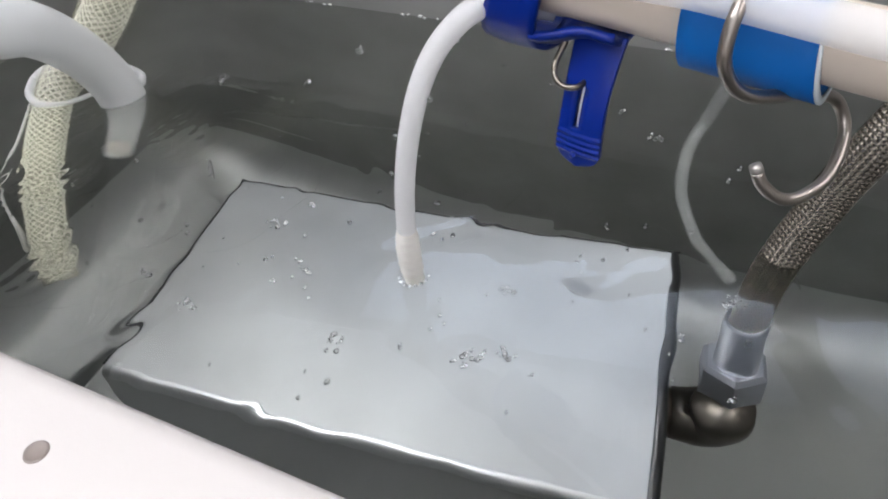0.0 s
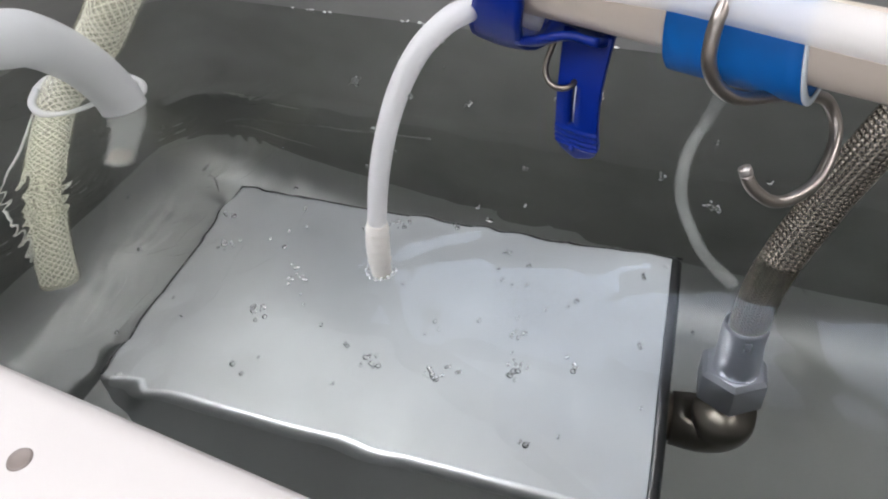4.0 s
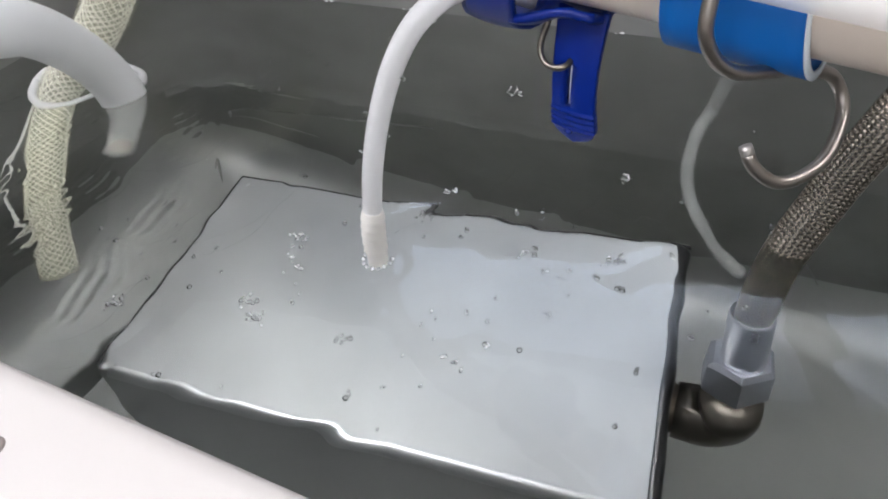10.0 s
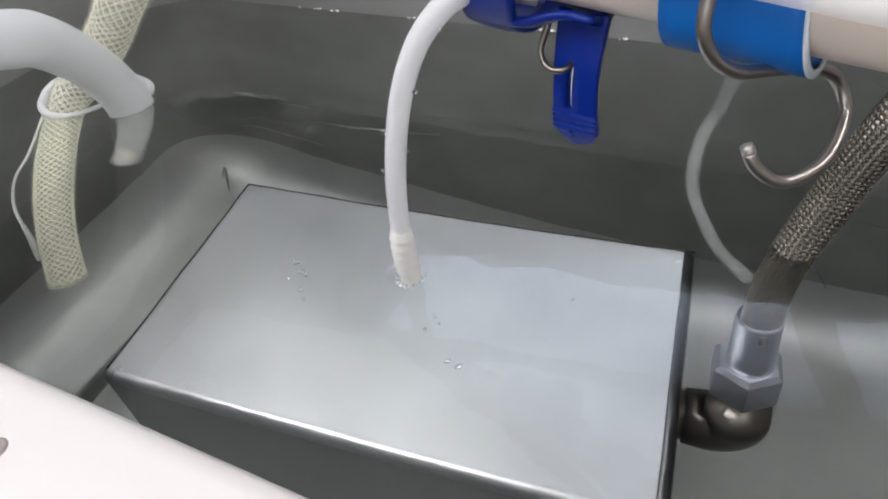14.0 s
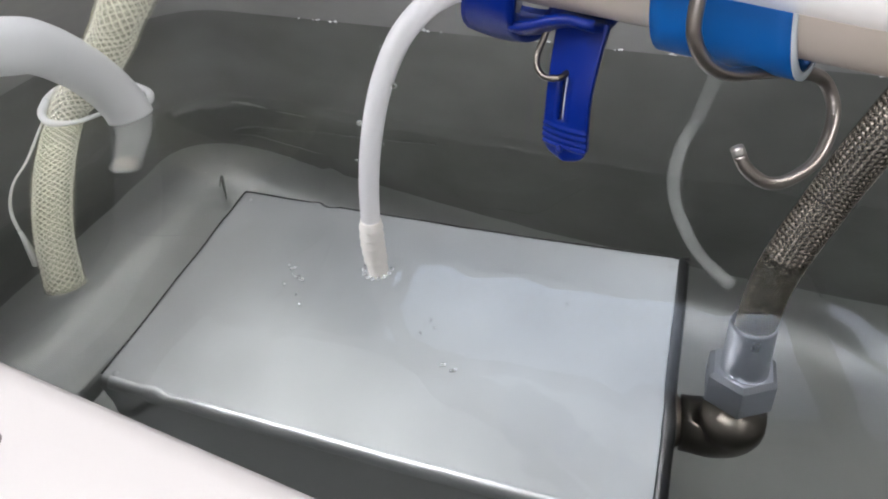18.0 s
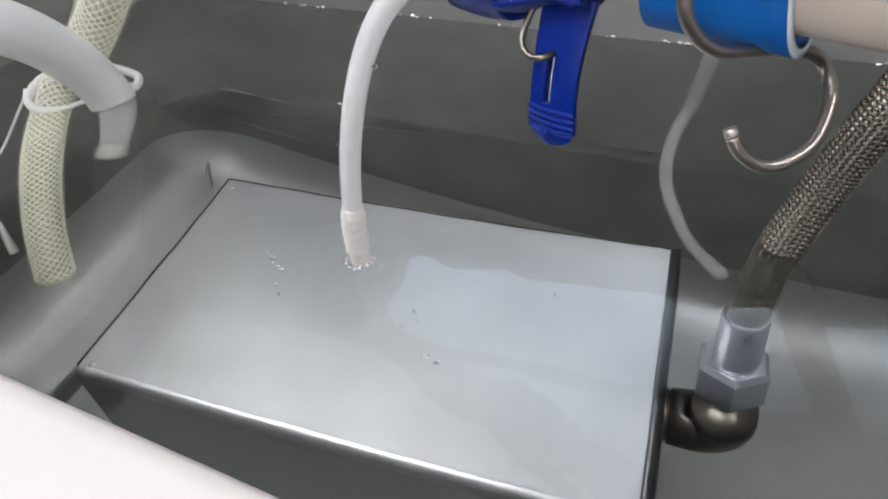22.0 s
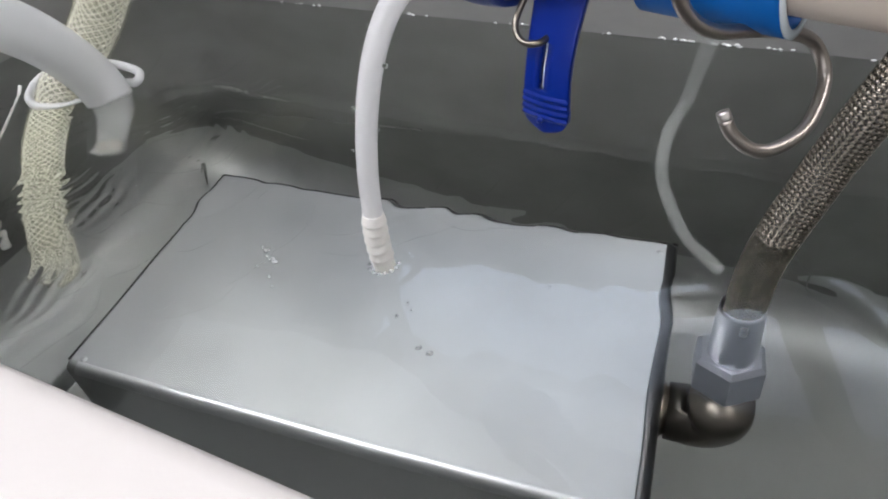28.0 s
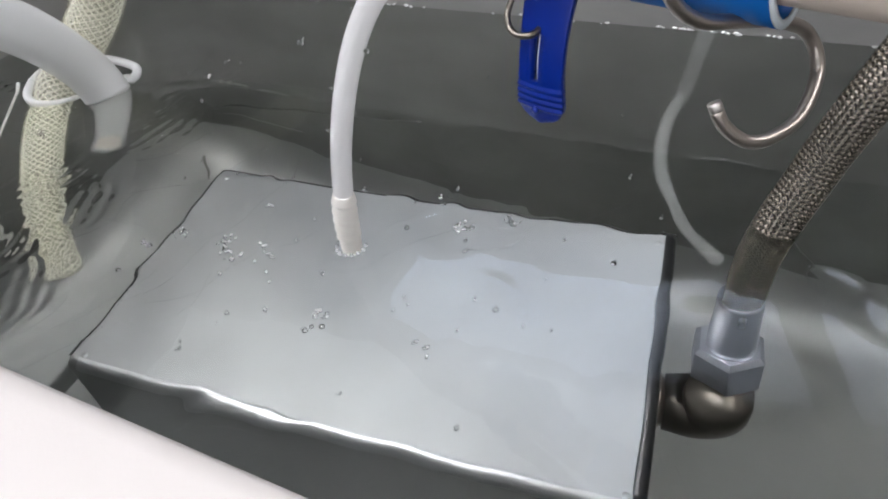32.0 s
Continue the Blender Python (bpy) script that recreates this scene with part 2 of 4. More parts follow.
def bar(line, radius, sides=20):
    bm = bmesh.new()
    sweep(bm, line, radius, sides)
    return bm


def pipe_wall(line, outer, inner, sides=32):
    """A hollow hose: outer and inner skin, joined at both ends."""
    bm = bmesh.new()
    a = sweep(bm, line, outer, sides, False)
    b = sweep(bm, line, inner, sides, False)
    for i in (0, -1):
        for k in range(sides):
            bm.faces.new((a[i][k], a[i][(k + 1) % sides], b[i][(k + 1) % sides], b[i][k]))
    return bm


def helices(line, radius, count, turns, thick, way, sides=4):
    """Threads wound round a line, all in one way, one mesh each."""
    fr = frames_along(line)
    for c in range(count):
        bm = bmesh.new()
        pts = []
        for i, (p, n, b) in enumerate(fr):
            a = 2 * math.pi * (c / count + way * turns * i / (len(fr) - 1))
            wob = 1 + 0.02 * math.sin(i * 1.7 + c * math.pi)
            pts.append(p + (n * math.cos(a) + b * math.sin(a)) * radius(i / (len(fr) - 1)) * wob)
        sweep(bm, pts, thick, sides, True)
        yield bm


def lathe(profile, sides=32, axis="z"):
    """A turned body from (radius, height) pairs."""
    bm = bmesh.new()
    rings = []
    for r, h in profile:
        ring = []
        for k in range(sides):
            a = 2 * math.pi * k / sides
            v = (r * math.cos(a), r * math.sin(a), h)
            ring.append(bm.verts.new(v if axis == "z" else (v[2], v[0], v[1])))
        rings.append(ring)
    for a, b in zip(rings, rings[1:]):
        for k in range(sides):
            bm.faces.new((a[k], a[(k + 1) % sides], b[(k + 1) % sides], b[k]))
    bm.faces.new(rings[0][::-1])
    bm.faces.new(rings[-1])
    return bm


def shell_strip(rows, thick):
    """A curved plate: rows of points, given a thickness along the plate's own normal."""
    bm = bmesh.new()
    grid = [[bm.verts.new(p) for p in row] for row in rows]
    for a, b in zip(grid, grid[1:]):
        for k in range(len(a) - 1):
            bm.faces.new((a[k], a[k + 1], b[k + 1], b[k]))
    bmesh.ops.recalc_face_normals(bm, faces=bm.faces)
    bmesh.ops.solidify(bm, geom=bm.faces[:], thickness=thick)
    return bm


# ---- the room ----
FLOOR_Z, CEIL_Z, BENCH_Z = -1.15, 1.5, -0.36
RX0, RX1, RY0, RY1 = -2.2, 2.6, -1.8, 2.4
part("floor", block(RX0, RX1, RY0, RY1, FLOOR_Z - 0.1, FLOOR_Z), TILE)
part("ceiling", block(RX0, RX1, RY0, RY1, CEIL_Z, CEIL_Z + 0.1), CEIL)
part("wall_north", block(RX0 - 0.1, RX1 + 0.1, RY1, RY1 + 0.1, FLOOR_Z - 0.1, CEIL_Z + 0.1), PAINT)
part("wall_south", block(RX0 - 0.1, RX1 + 0.1, RY0 - 0.1, RY0, FLOOR_Z - 0.1, CEIL_Z + 0.1), PAINT)
part("wall_west", block(RX0 - 0.1, RX0, RY0, RY1, FLOOR_Z - 0.1, CEIL_Z + 0.1), PAINT)
part("wall_east", block(RX1, RX1 + 0.1, RY0, RY1, FLOOR_Z - 0.1, CEIL_Z + 0.1), PAINT)
for nm, lab in (("floor", "grey vinyl floor of the workroom"), ("ceiling", "plain pale painted ceiling"), ("wall_north", "plain grey painted wall"),
                ("wall_south", "plain grey painted wall"), ("wall_west", "plain grey painted wall"), ("wall_east", "plain grey painted wall")):
    tagged(bpy.data.objects[nm], lab, nm.split("_")[0], kind="structure")

bench = thing("workbench", "grey laminate workbench that carries the steel tank", "workbench", pose(0.2, 0.15, 0))
part("worktop", block(-0.8, 1.0, -0.45, 0.5, BENCH_Z - 0.03, BENCH_Z, 0.003), BENCH, bench)
for x in (-0.75, 0.95):
    for y in (-0.4, 0.45):
        part("leg", block(x - 0.02, x + 0.02, y - 0.02, y + 0.02, FLOOR_Z, BENCH_Z - 0.03, 0.002), ALU, bench)

# the short, long side and small panels are unseen fills, added for glows below
for x, y, wide, half, mat, lab in ((-0.45, 0.62, 0.8, 0.44, PANEL, "large soft white diffuser panel on the ceiling"), (0.4, 1.3, 0.95, 0.185, PANEL_STRIP, "long bright white strip light on the ceiling"), (-0.46, -0.53, 0.56, 0.45, PANEL_BACK, "large bright white diffuser panel on the ceiling"),
                             (-1.5, -0.5, 0.42, 0.3, FILL_PANEL_WEST, "short unseen ceiling panel added for the box edge's highlight"), (1.62, -0.25, 0.33, 1.35, FILL_PANEL_SIDE, "long unseen ceiling panel added for the basin's left glow"),
                             (-0.08, -1.28, 0.36, 0.2, FILL_PANEL_SMALL, "small unseen ceiling panel added for the basin's right glow")):
    lamp = thing("ceiling_panel", lab, "lamp", pose(x, y, CEIL_Z), "ceiling lights")
    part("diffuser", block(-wide, wide, -half, half, -0.03, -0.02), mat, lamp, "glowing white diffuser", False)
    for x0, x1, y0, y1 in ((-wide - 0.04, wide + 0.04, -half - 0.04, -half - 0.002), (-wide - 0.04, wide + 0.04, half + 0.002, half + 0.04), (-wide - 0.04, -wide - 0.002, -half, half), (wide + 0.002, wide + 0.04, -half, half)):
        part("frame", block(x0, x1, y0, y1, -0.04, 0, 0.004), ALU, lamp)

# unseen fill panel, added to brighten the tube, pipe and peg from the front
south_fill = thing("wall_fill_panel", "unseen wide fill panel added on the south wall", "lamp", pose(0.2, RY0, 0.5))
part("diffuser", block(-0.9, 0.9, 0.02, 0.03, -0.25, 0.25), FILL_PANEL_WALL, south_fill, "glowing white diffuser", False)
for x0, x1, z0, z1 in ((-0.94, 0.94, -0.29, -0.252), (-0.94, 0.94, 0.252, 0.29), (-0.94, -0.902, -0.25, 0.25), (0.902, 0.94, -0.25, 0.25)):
    part("frame", block(x0, x1, 0, 0.04, z0, z1, 0.004), ALU, south_fill)

# ---- the tank ----
TURN_TANK, CORNER = -6.9, 0.072
TANK = pose(0, 0, 0, 0, 0, TURN_TANK)
U0, U1, V0, V1, RIM_Z, DEEP = -0.2275, 0.50, -0.0655, 0.317, 0.088, -0.342


def outline(left, right, front, back, radius, z, arc=8):
    pts = []
    for cx, cy, a0 in ((right - radius, back - radius, 0), (left + radius, back - radius, 90), (left + radius, front + radius, 180), (right - radius, front + radius, 270)):
        for k in range(arc + 1):
            a = radians(a0 + 90 * k / arc)
            pts.append((cx + radius * math.cos(a), cy + radius * math.sin(a), z))
    return pts


def rings_mesh(loops, close_last=True):
    bm = bmesh.new()
    rs = [[bm.verts.new(p) for p in loop] for loop in loops]
    n = len(rs[0])
    for a, b in zip(rs, rs[1:]):
        for k in range(n):
            bm.faces.new((a[k], a[(k + 1) % n], b[(k + 1) % n], b[k]))
    if close_last:
        bm.faces.new(rs[-1])
    return bm


def inset(d, z, slope=0.0, radius=CORNER):
    return outline(U0 + d + slope, U1 - d, V0 + d, V1 - d, radius, z)


tank = thing("tank", "long stainless steel water tank with rounded corners, nearly full", "tank", TANK)
dry = [inset(0, z) for z in (RIM_Z - 0.006, 0.04, 0.0004)]
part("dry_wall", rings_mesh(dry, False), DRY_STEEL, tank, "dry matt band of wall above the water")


def bend(tilt, tight, strip, soft):
    """A pressed edge of the floor as (distance from the wall, height): a bend, a sloping strip and a soft run-out."""
    tilt = radians(tilt)
    height = tight * math.cos(tilt) + strip * math.sin(tilt) + soft * (1 - math.cos(tilt))
    line = []
    for k in range(8):
        a = (math.pi / 2 - tilt) * k / 7
        line.append((tight * (1 - math.cos(a)), height - tight * math.sin(a)))
    d, h = line[-1]
    line += [(d + strip * math.cos(tilt) * k / 3, h - strip * math.sin(tilt) * k / 3) for k in range(1, 4)]
    d, h = line[-1]
    for k in range(1, 6):
        a = tilt * (1 - k / 5)
        line.append((d + soft * (math.sin(tilt) - math.sin(a)), soft * (1 - math.cos(a))))
    return line


LEFT_BEND = bend(24, 0.062, 0.028, 0.055)
ROUND_BEND = bend(3, 0.045, 0.002, 0.02)


def pressed(step):
    """A loop of the pressed floor edge: step 0 where the wall begins, 15 where the floor is flat."""
    loop, n = [], 0
    for corner in range(4):
        for k in range(9):
            a = radians(90 * corner + 90 * k / 8)
            nx, ny = math.cos(a), math.sin(a)
            left = max(0.0, -nx) ** 2
            d, h = [p + (q - p) * left for p, q in zip(ROUND_BEND[step], LEFT_BEND[step])]
            x, y, _ = RIM_LOOP[n]
            loop.append((x - nx * d, y - ny * d, DEEP + h))
            n += 1
    return loop


RIM_LOOP = inset(0, 0)
inner = [inset(0, z) for z in (0.0004, -0.05, -0.1, -0.15, -0.2, -0.25)] + [pressed(0)]
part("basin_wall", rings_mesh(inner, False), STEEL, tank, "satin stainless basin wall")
bottom = [pressed(k) for k in range(16)]
part("basin_floor", rings_mesh(bottom), FLOOR_STEEL, tank, "stainless basin floor, lightened as if lit from above")
outer = [inset(-0.002, RIM_Z - 0.006), inset(-0.002, DEEP + 0.003), inset(0.001, DEEP - 0.002)]
part("outer_shell", rings_mesh(outer), STEEL, tank)
for u in (U0 + 0.06, U1 - 0.06):
    for v in (V0 + 0.05, V1 - 0.05):
        part("foot", block(u - 0.015, u + 0.015, v - 0.015, v + 0.015, BENCH_Z, DEEP - 0.002, 0.002), RUBBER, tank)


def flange():
    """The flat rim of the tank, rounded down into the basin."""
    lip = [outline(U0 - d, U1 + d, V0 - d, V1 + d, CORNER + d, z) for d, z in ((-0.0005, RIM_Z - 0.006), (0.0005, RIM_Z - 0.003), (0.0025, RIM_Z - 0.0008), (0.006, RIM_Z))]
    far = [outline(U0 - d, U1 + d, V0 - d, V1 + d, CORNER + min(d, 0.02), z) for d, z in ((0.1, RIM_Z), (0.103, RIM_Z - 0.001), (0.104, RIM_Z - 0.004), (0.104, RIM_Z - 0.03))]
    return rings_mesh(lip + far, False)


part("flange", flange(), ENAMEL, tank, "smooth cream rim flange")


# unseen bead, added and made extra pale so the water mirrors a light line
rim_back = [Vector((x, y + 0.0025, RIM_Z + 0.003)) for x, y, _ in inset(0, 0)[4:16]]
part("rim_bead", bar([a.lerp(b, k / 6) for a, b in zip(rim_back, rim_back[1:]) for k in range(6)], lambda q: 0.0044 + 0.0012 * math.sin(q * 40) * math.sin(q * 13), 12), PALE_RIM, tank, "unseen pale bead added on the back rim, to mirror as a line")

# the rivet in the flange
RIVET_U, RIVET_V = 0.1471, -0.0852
ring_loops = [[(r * math.cos(2 * math.pi * k / 24), r * math.sin(2 * math.pi * k / 24), z) for k in range(24)] for r, z in ((0.0031, 0.0), (0.0028, 0.0005), (0.0024, 0.0004), (0.002, 0.0002))]
hb = rings_mesh(ring_loops)
bmesh.ops.translate(hb, verts=hb.verts, vec=(RIVET_U, RIVET_V, RIM_Z))
part("rivet", hb, PLUG, tank, "small dull brown round rivet")


def back_wall(u):
    """The v of the back wall at a place along the tank, its rounded left corner included."""
    return V1 if u > U0 + CORNER else V1 - CORNER + math.sqrt(max(0.0, CORNER ** 2 - (U0 + CORNER - u) ** 2))


# a pale line low on the back wall and the creases of its corner
part("wall_line", bar([Vector((u, back_wall(u) - 0.0006, -0.265 + 0.19 * (u + 0.185) ** 0.8 * 1.15 + 0.001 * math.sin(u * 60))) for u in np.linspace(-0.185, 0.045, 50)], lambda q: 0.0006 + 0.0008 * math.sin(q * 17) ** 2, 8), LINE_STEEL, tank, "rough pale line on the back wall")


def ragged_patch(u0, u1, z0, z1, half):
    """A thin ragged raised patch on the back wall, running from u0 to u1."""
    bm, n = bmesh.new(), 40
    rows = []
    for k in range(n + 1):
        q = k / n
        u, z = u0 + (u1 - u0) * q, z0 + (z1 - z0) * q
        w = half * math.sin(math.pi * q) ** 0.6 * random.uniform(0.45, 1.0)
        rows.append([bm.verts.new((u, back_wall(u) - 0.0008, z + random.uniform(0, 0.3) * half + w * e)) for e in (-1, -0.3, 0.4, 1)])
    for a, b in zip(rows, rows[1:]):
        for k in range(3):
            bm.faces.new((a[k], a[k + 1], b[k + 1], b[k]))
    bmesh.ops.solidify(bm, geom=bm.faces[:], thickness=0.0003)
    return bm


for u0, u1, z0, z1, half in ((-0.178, -0.135, -0.2085, -0.207, 0.0036), (-0.128, -0.09, -0.208, -0.2045, 0.0018), (-0.185, -0.08, -0.272, -0.268, 0.0012)):
    part("ragged_pale_patch", ragged_patch(u0, u1, z0, z1, half), PALE_PATCH, tank, "pale ragged raised patch on the back wall")


def basin_z(u, v):
    """The height of the pressed floor with its rounded edges at a point of the plan."""
    side = float(np.interp(u - U0, [p[0] for p in LEFT_BEND], [p[1] for p in LEFT_BEND]))
    back = float(np.interp(V1 - v, [p[0] for p in ROUND_BEND], [p[1] for p in ROUND_BEND]))
    return DEEP + max(side, back)


for (ua, va), (ub, vb) in (((-0.205, 0.2945), (-0.176, 0.262)), ((-0.2005, 0.296), (-0.189, 0.2705))):
    crease = []
    for k in range(13):
        u, v = ua + (ub - ua) * k / 12, va + (vb - va) * k / 12
        crease.append(Vector((u, v, basin_z(u, v) + 0.0004)))
    part("corner_crease", bar(crease, lambda q: 0.0004 + 0.0011 * math.sin(math.pi * q), 6), STEEL, tank, "pressed corner crease")
for a, b in (((0.3482, 0.3165, -0.335), (0.379, 0.3165, -0.34)), ((0.338, 0.3168, -0.246), (0.382, 0.3168, -0.34))):
    part("wall_crease", bar([Vector(a).lerp(Vector(b), k / 6) for k in range(7)], lambda q: 0.0003 + 0.0004 * math.sin(math.pi * q), 6), LINE_STEEL, tank, "pressed dent in the wall")

# ---- water ----


def ripple(x, y):
    return 0.00003 * (math.sin(x * 150 + 2 * math.sin(y * 40)) * math.sin(y * 130 + 1.3 * math.sin(x * 50)) + 0.6 * math.sin(x * 70 + y * 95))


def water_sheet():
    nu, nv, d = 240, 110, 0.0004
    bm, r = bmesh.new(), CORNER
    grid = []
    for j in range(nv + 1):
        row = []
        for i in range(nu + 1):
            u, v = U0 + d + (U1 - U0 - 2 * d) * i / nu, V0 + d + (V1 - V0 - 2 * d) * j / nv
            cu, cv = min(max(u, U0 + d + r), U1 - d - r), min(max(v, V0 + d + r), V1 - d - r)
            off = Vector((u - cu, v - cv))
            if off.length > r:
                off *= r / off.length
            u, v = cu + off.x, cv + off.y
            row.append(bm.verts.new((u, v, ripple(u, v))))
        grid.append(row)
    for j in range(nv):
        for i in range(nu):
            bm.faces.new((grid[j][i], grid[j][i + 1], grid[j + 1][i + 1], grid[j + 1][i]))
    return bm


water = tagged(part("water", water_sheet(), WATER, turn_out=False), "clear water filling the steel tank, gently rippled", "water", kind="structure")
water.matrix_basis = TANK
water.visible_shadow = False

# ---- the sunk steel box with its fitting ----
BX, BY, BZ = 0.291, 0.1568, -0.1034
box = thing("steel_box", "sealed stainless steel box lying under water on the tank floor", "box", pose(0, 0, DEEP))
BH = BZ - DEEP


def box_body():
    """The box: its front top edge is well rounded, the other edges only broken."""
    bm = block(-0.004, BX + 0.004, -0.0035, BY + 0.0035, 0.0005, BH)
    front = [e for e in bm.edges if all(v.co.z > BH - 0.001 for v in e.verts) and all(v.co.y < 0 for v in e.verts)]
    bmesh.ops.bevel(bm, geom=front, offset=0.006, segments=6, profile=0.5, affect="EDGES")
    side = [e for e in bm.edges if all(v.co.x > BX + 0.003 and v.co.z > BH - 0.001 for v in e.verts)]
    bmesh.ops.bevel(bm, geom=side, offset=0.0105, segments=6, profile=0.5, affect="EDGES")
    rest = [e for e in bm.edges if len(e.link_faces) == 2 and e.calc_face_angle() > 1.2]
    bmesh.ops.bevel(bm, geom=rest, offset=0.0022, segments=3, profile=0.5, affect="EDGES")
    return bm


body = part("body", box_body(), BOX_STEEL, box)
for face in body.data.polygons:
    face.use_smooth = face.area < 0.004


def bulged_lid(x0, x1, y0, y1, rise):
    """The top sheet of the box, pressed slightly outwards."""
    bm, nx, ny = bmesh.new(), 30, 20
    grid = []
    for j in range(ny + 1):
        q = 2 * j / ny - 1
        grid.append([bm.verts.new((x0 + (x1 - x0) * i / nx, y0 + (y1 - y0) * j / ny, 0.0002 + rise * (1 - q * q) * (1 - (2 * i / nx - 1) ** 4))) for i in range(nx + 1)])
    for a, b in zip(grid, grid[1:]):
        for i in range(nx):
            bm.faces.new((a[i], a[i + 1], b[i + 1], b[i]))
    bmesh.ops.translate(bm, verts=bm.verts, vec=(0, 0, BH))
    return bm


part("lid", bulged_lid(-0.0022, BX - 0.0014, 0.0022, BY + 0.0018, 0.0022), BOX_STEEL, box, "slightly bulged top sheet")
for x, y in ((0.004, 0.004), (BX - 0.004, 0.004), (BX - 0.005, BY - 0.005), (0.004, BY - 0.004)):
    bead = lathe(((0.0028, -0.001), (0.0026, 0.0002), (0.0016, 0.0009), (0.0004, 0.0011)), 12)
    bmesh.ops.translate(bead, verts=bead.verts, vec=(x, y, BH - 0.0004))
    part("weld_bead", bead, BOX_STEEL, box, "small ground weld bead")
EDGE = 0.0062


def quarter_round(x0, x1, radius):
    """A solid quarter-round along x whose arc runs from the front face up to the top."""
    bm = bmesh.new()
    ends = []
    for x, r in ((x0, radius * 0.9), (x0 + 0.003, radius), (x1 - 0.003, radius), (x1, radius * 0.9)):
        loop = [bm.verts.new((x, 0, 0))]
        for k in range(13):
            a = math.pi / 2 * k / 12
            loop.append(bm.verts.new((x, -r * math.cos(a), r * math.sin(a))))
        ends.append(loop)
    for a, b in zip(ends, ends[1:]):
        for k in range(14):
            bm.faces.new((a[k], a[(k + 1) % 14], b[(k + 1) % 14], b[k]))
    bm.faces.new(ends[0][::-1]), bm.faces.new(ends[-1])
    return bm


# the front edge's highlight is helped by a lighter steel than the box
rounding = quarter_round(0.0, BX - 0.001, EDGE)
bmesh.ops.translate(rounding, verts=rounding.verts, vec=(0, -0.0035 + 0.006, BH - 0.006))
part("gleam_edge", rounding, GLEAM_STEEL, box, "rounded front edge, lighter steel for its highlight")
# dark strips added for the shade along the left and back lid edges
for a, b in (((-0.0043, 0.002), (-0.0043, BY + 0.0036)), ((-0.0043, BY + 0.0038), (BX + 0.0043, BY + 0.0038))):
    part("edge_shade_strip", bar([Vector((*a, BH - 0.0014)).lerp(Vector((*b, BH - 0.0014)), k / 12) for k in range(13)], 0.0009, 8), RUBBER, box, "dark strip added for the shaded lid edge")
# darkened steel puts the mirrored shade of this edge into its colour
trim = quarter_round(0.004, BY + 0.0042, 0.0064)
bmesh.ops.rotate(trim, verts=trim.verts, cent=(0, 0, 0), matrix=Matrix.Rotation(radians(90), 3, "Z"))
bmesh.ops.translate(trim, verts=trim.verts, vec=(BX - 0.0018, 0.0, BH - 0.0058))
part("side_edge", trim, SHADED_STEEL, box, "rounded side edge, darkened for the shade it mirrors")
FX, FY, FZ = 0.3228, 0.070, -0.138 - DEEP
nip = lathe(((0.0145, 0), (0.0145, 0.003), (0.0128, 0.004), (0.0128, 0.02)), 28, "x")
bmesh.ops.translate(nip, verts=nip.verts, vec=(BX + 0.003, FY, FZ))
part("nipple", nip, STUB, box, "short dull threaded pipe stub")
arc = [Vector((FX - 0.024, FY, FZ))] + [Vector((FX - 0.012 + 0.012 * math.sin(a), FY, FZ + 0.012 - 0.012 * math.cos(a))) for a in np.linspace(0, math.pi / 2, 10)] + [Vector((FX, FY, FZ + 0.024))]
part("elbow", bar(arc, lambda s: 0.0158 if 0.06 < s < 0.94 else 0.0148, 28), BRONZE, box, "dull plated elbow")


def hex_nut(r, h, chamfer=0.0015):
    bm = bmesh.new()
    loops = []
    for k, z in ((0.93, 0), (1, chamfer), (1, h - chamfer * 2), (0.86, h)):
        loops.append([bm.verts.new((r * k * math.cos(radians(30 + 60 * i + 30)), r * k * math.sin(radians(30 + 60 * i + 30)), z)) for i in range(6)])
    for a, b in zip(loops, loops[1:]):
        for i in range(6):
            bm.faces.new((a[i], a[(i + 1) % 6], b[(i + 1) % 6], b[i]))
    bm.faces.new(loops[0][::-1]), bm.faces.new(loops[-1])
    return bm


nut = hex_nut(0.0172, 0.024)
bmesh.ops.rotate(nut, verts=nut.verts, cent=(0, 0, 0), matrix=Matrix.Rotation(radians(-10), 3, "X") @ Matrix.Rotation(radians(30), 3, "Z"))
bmesh.ops.translate(nut, verts=nut.verts, vec=(FX, FY + 0.0065, -0.1065 - DEEP))
part("hex_nut", nut, NICKEL, box, "bright plated hexagon nut", False)
slv = lathe(((0.0108, 0), (0.0108, 0.002), (0.0104, 0.034), (0.0102, 0.0365), (0.0096, 0.0365), (0.0094, 0.03)), 32)
bmesh.ops.rotate(slv, verts=slv.verts, cent=(0, 0, 0), matrix=Matrix.Rotation(radians(-12), 3, "X"))
bmesh.ops.translate(slv, verts=slv.verts, vec=(FX + 0.0004, FY + 0.0095, -0.0835 - DEEP))
part("sleeve", slv, NICKEL, box, "smooth crimped sleeve of bright metal")

vent = []
for z in (0.0255, 0.0325):
    vent.append([(0.0107 * math.cos(radians(a)), 0.0107 * math.sin(radians(a)), z) for a in (-92, -86, -80, -74)])
hole = shell_strip(vent, 0.0003)
bmesh.ops.rotate(hole, verts=hole.verts, cent=(0, 0, 0), matrix=Matrix.Rotation(radians(-12), 3, "X"))
bmesh.ops.translate(hole, verts=hole.verts, vec=(FX + 0.0004, FY + 0.0095, -0.0835 - DEEP))
part("sleeve_hole", hole, RUBBER, box, "small square black hole in the sleeve")

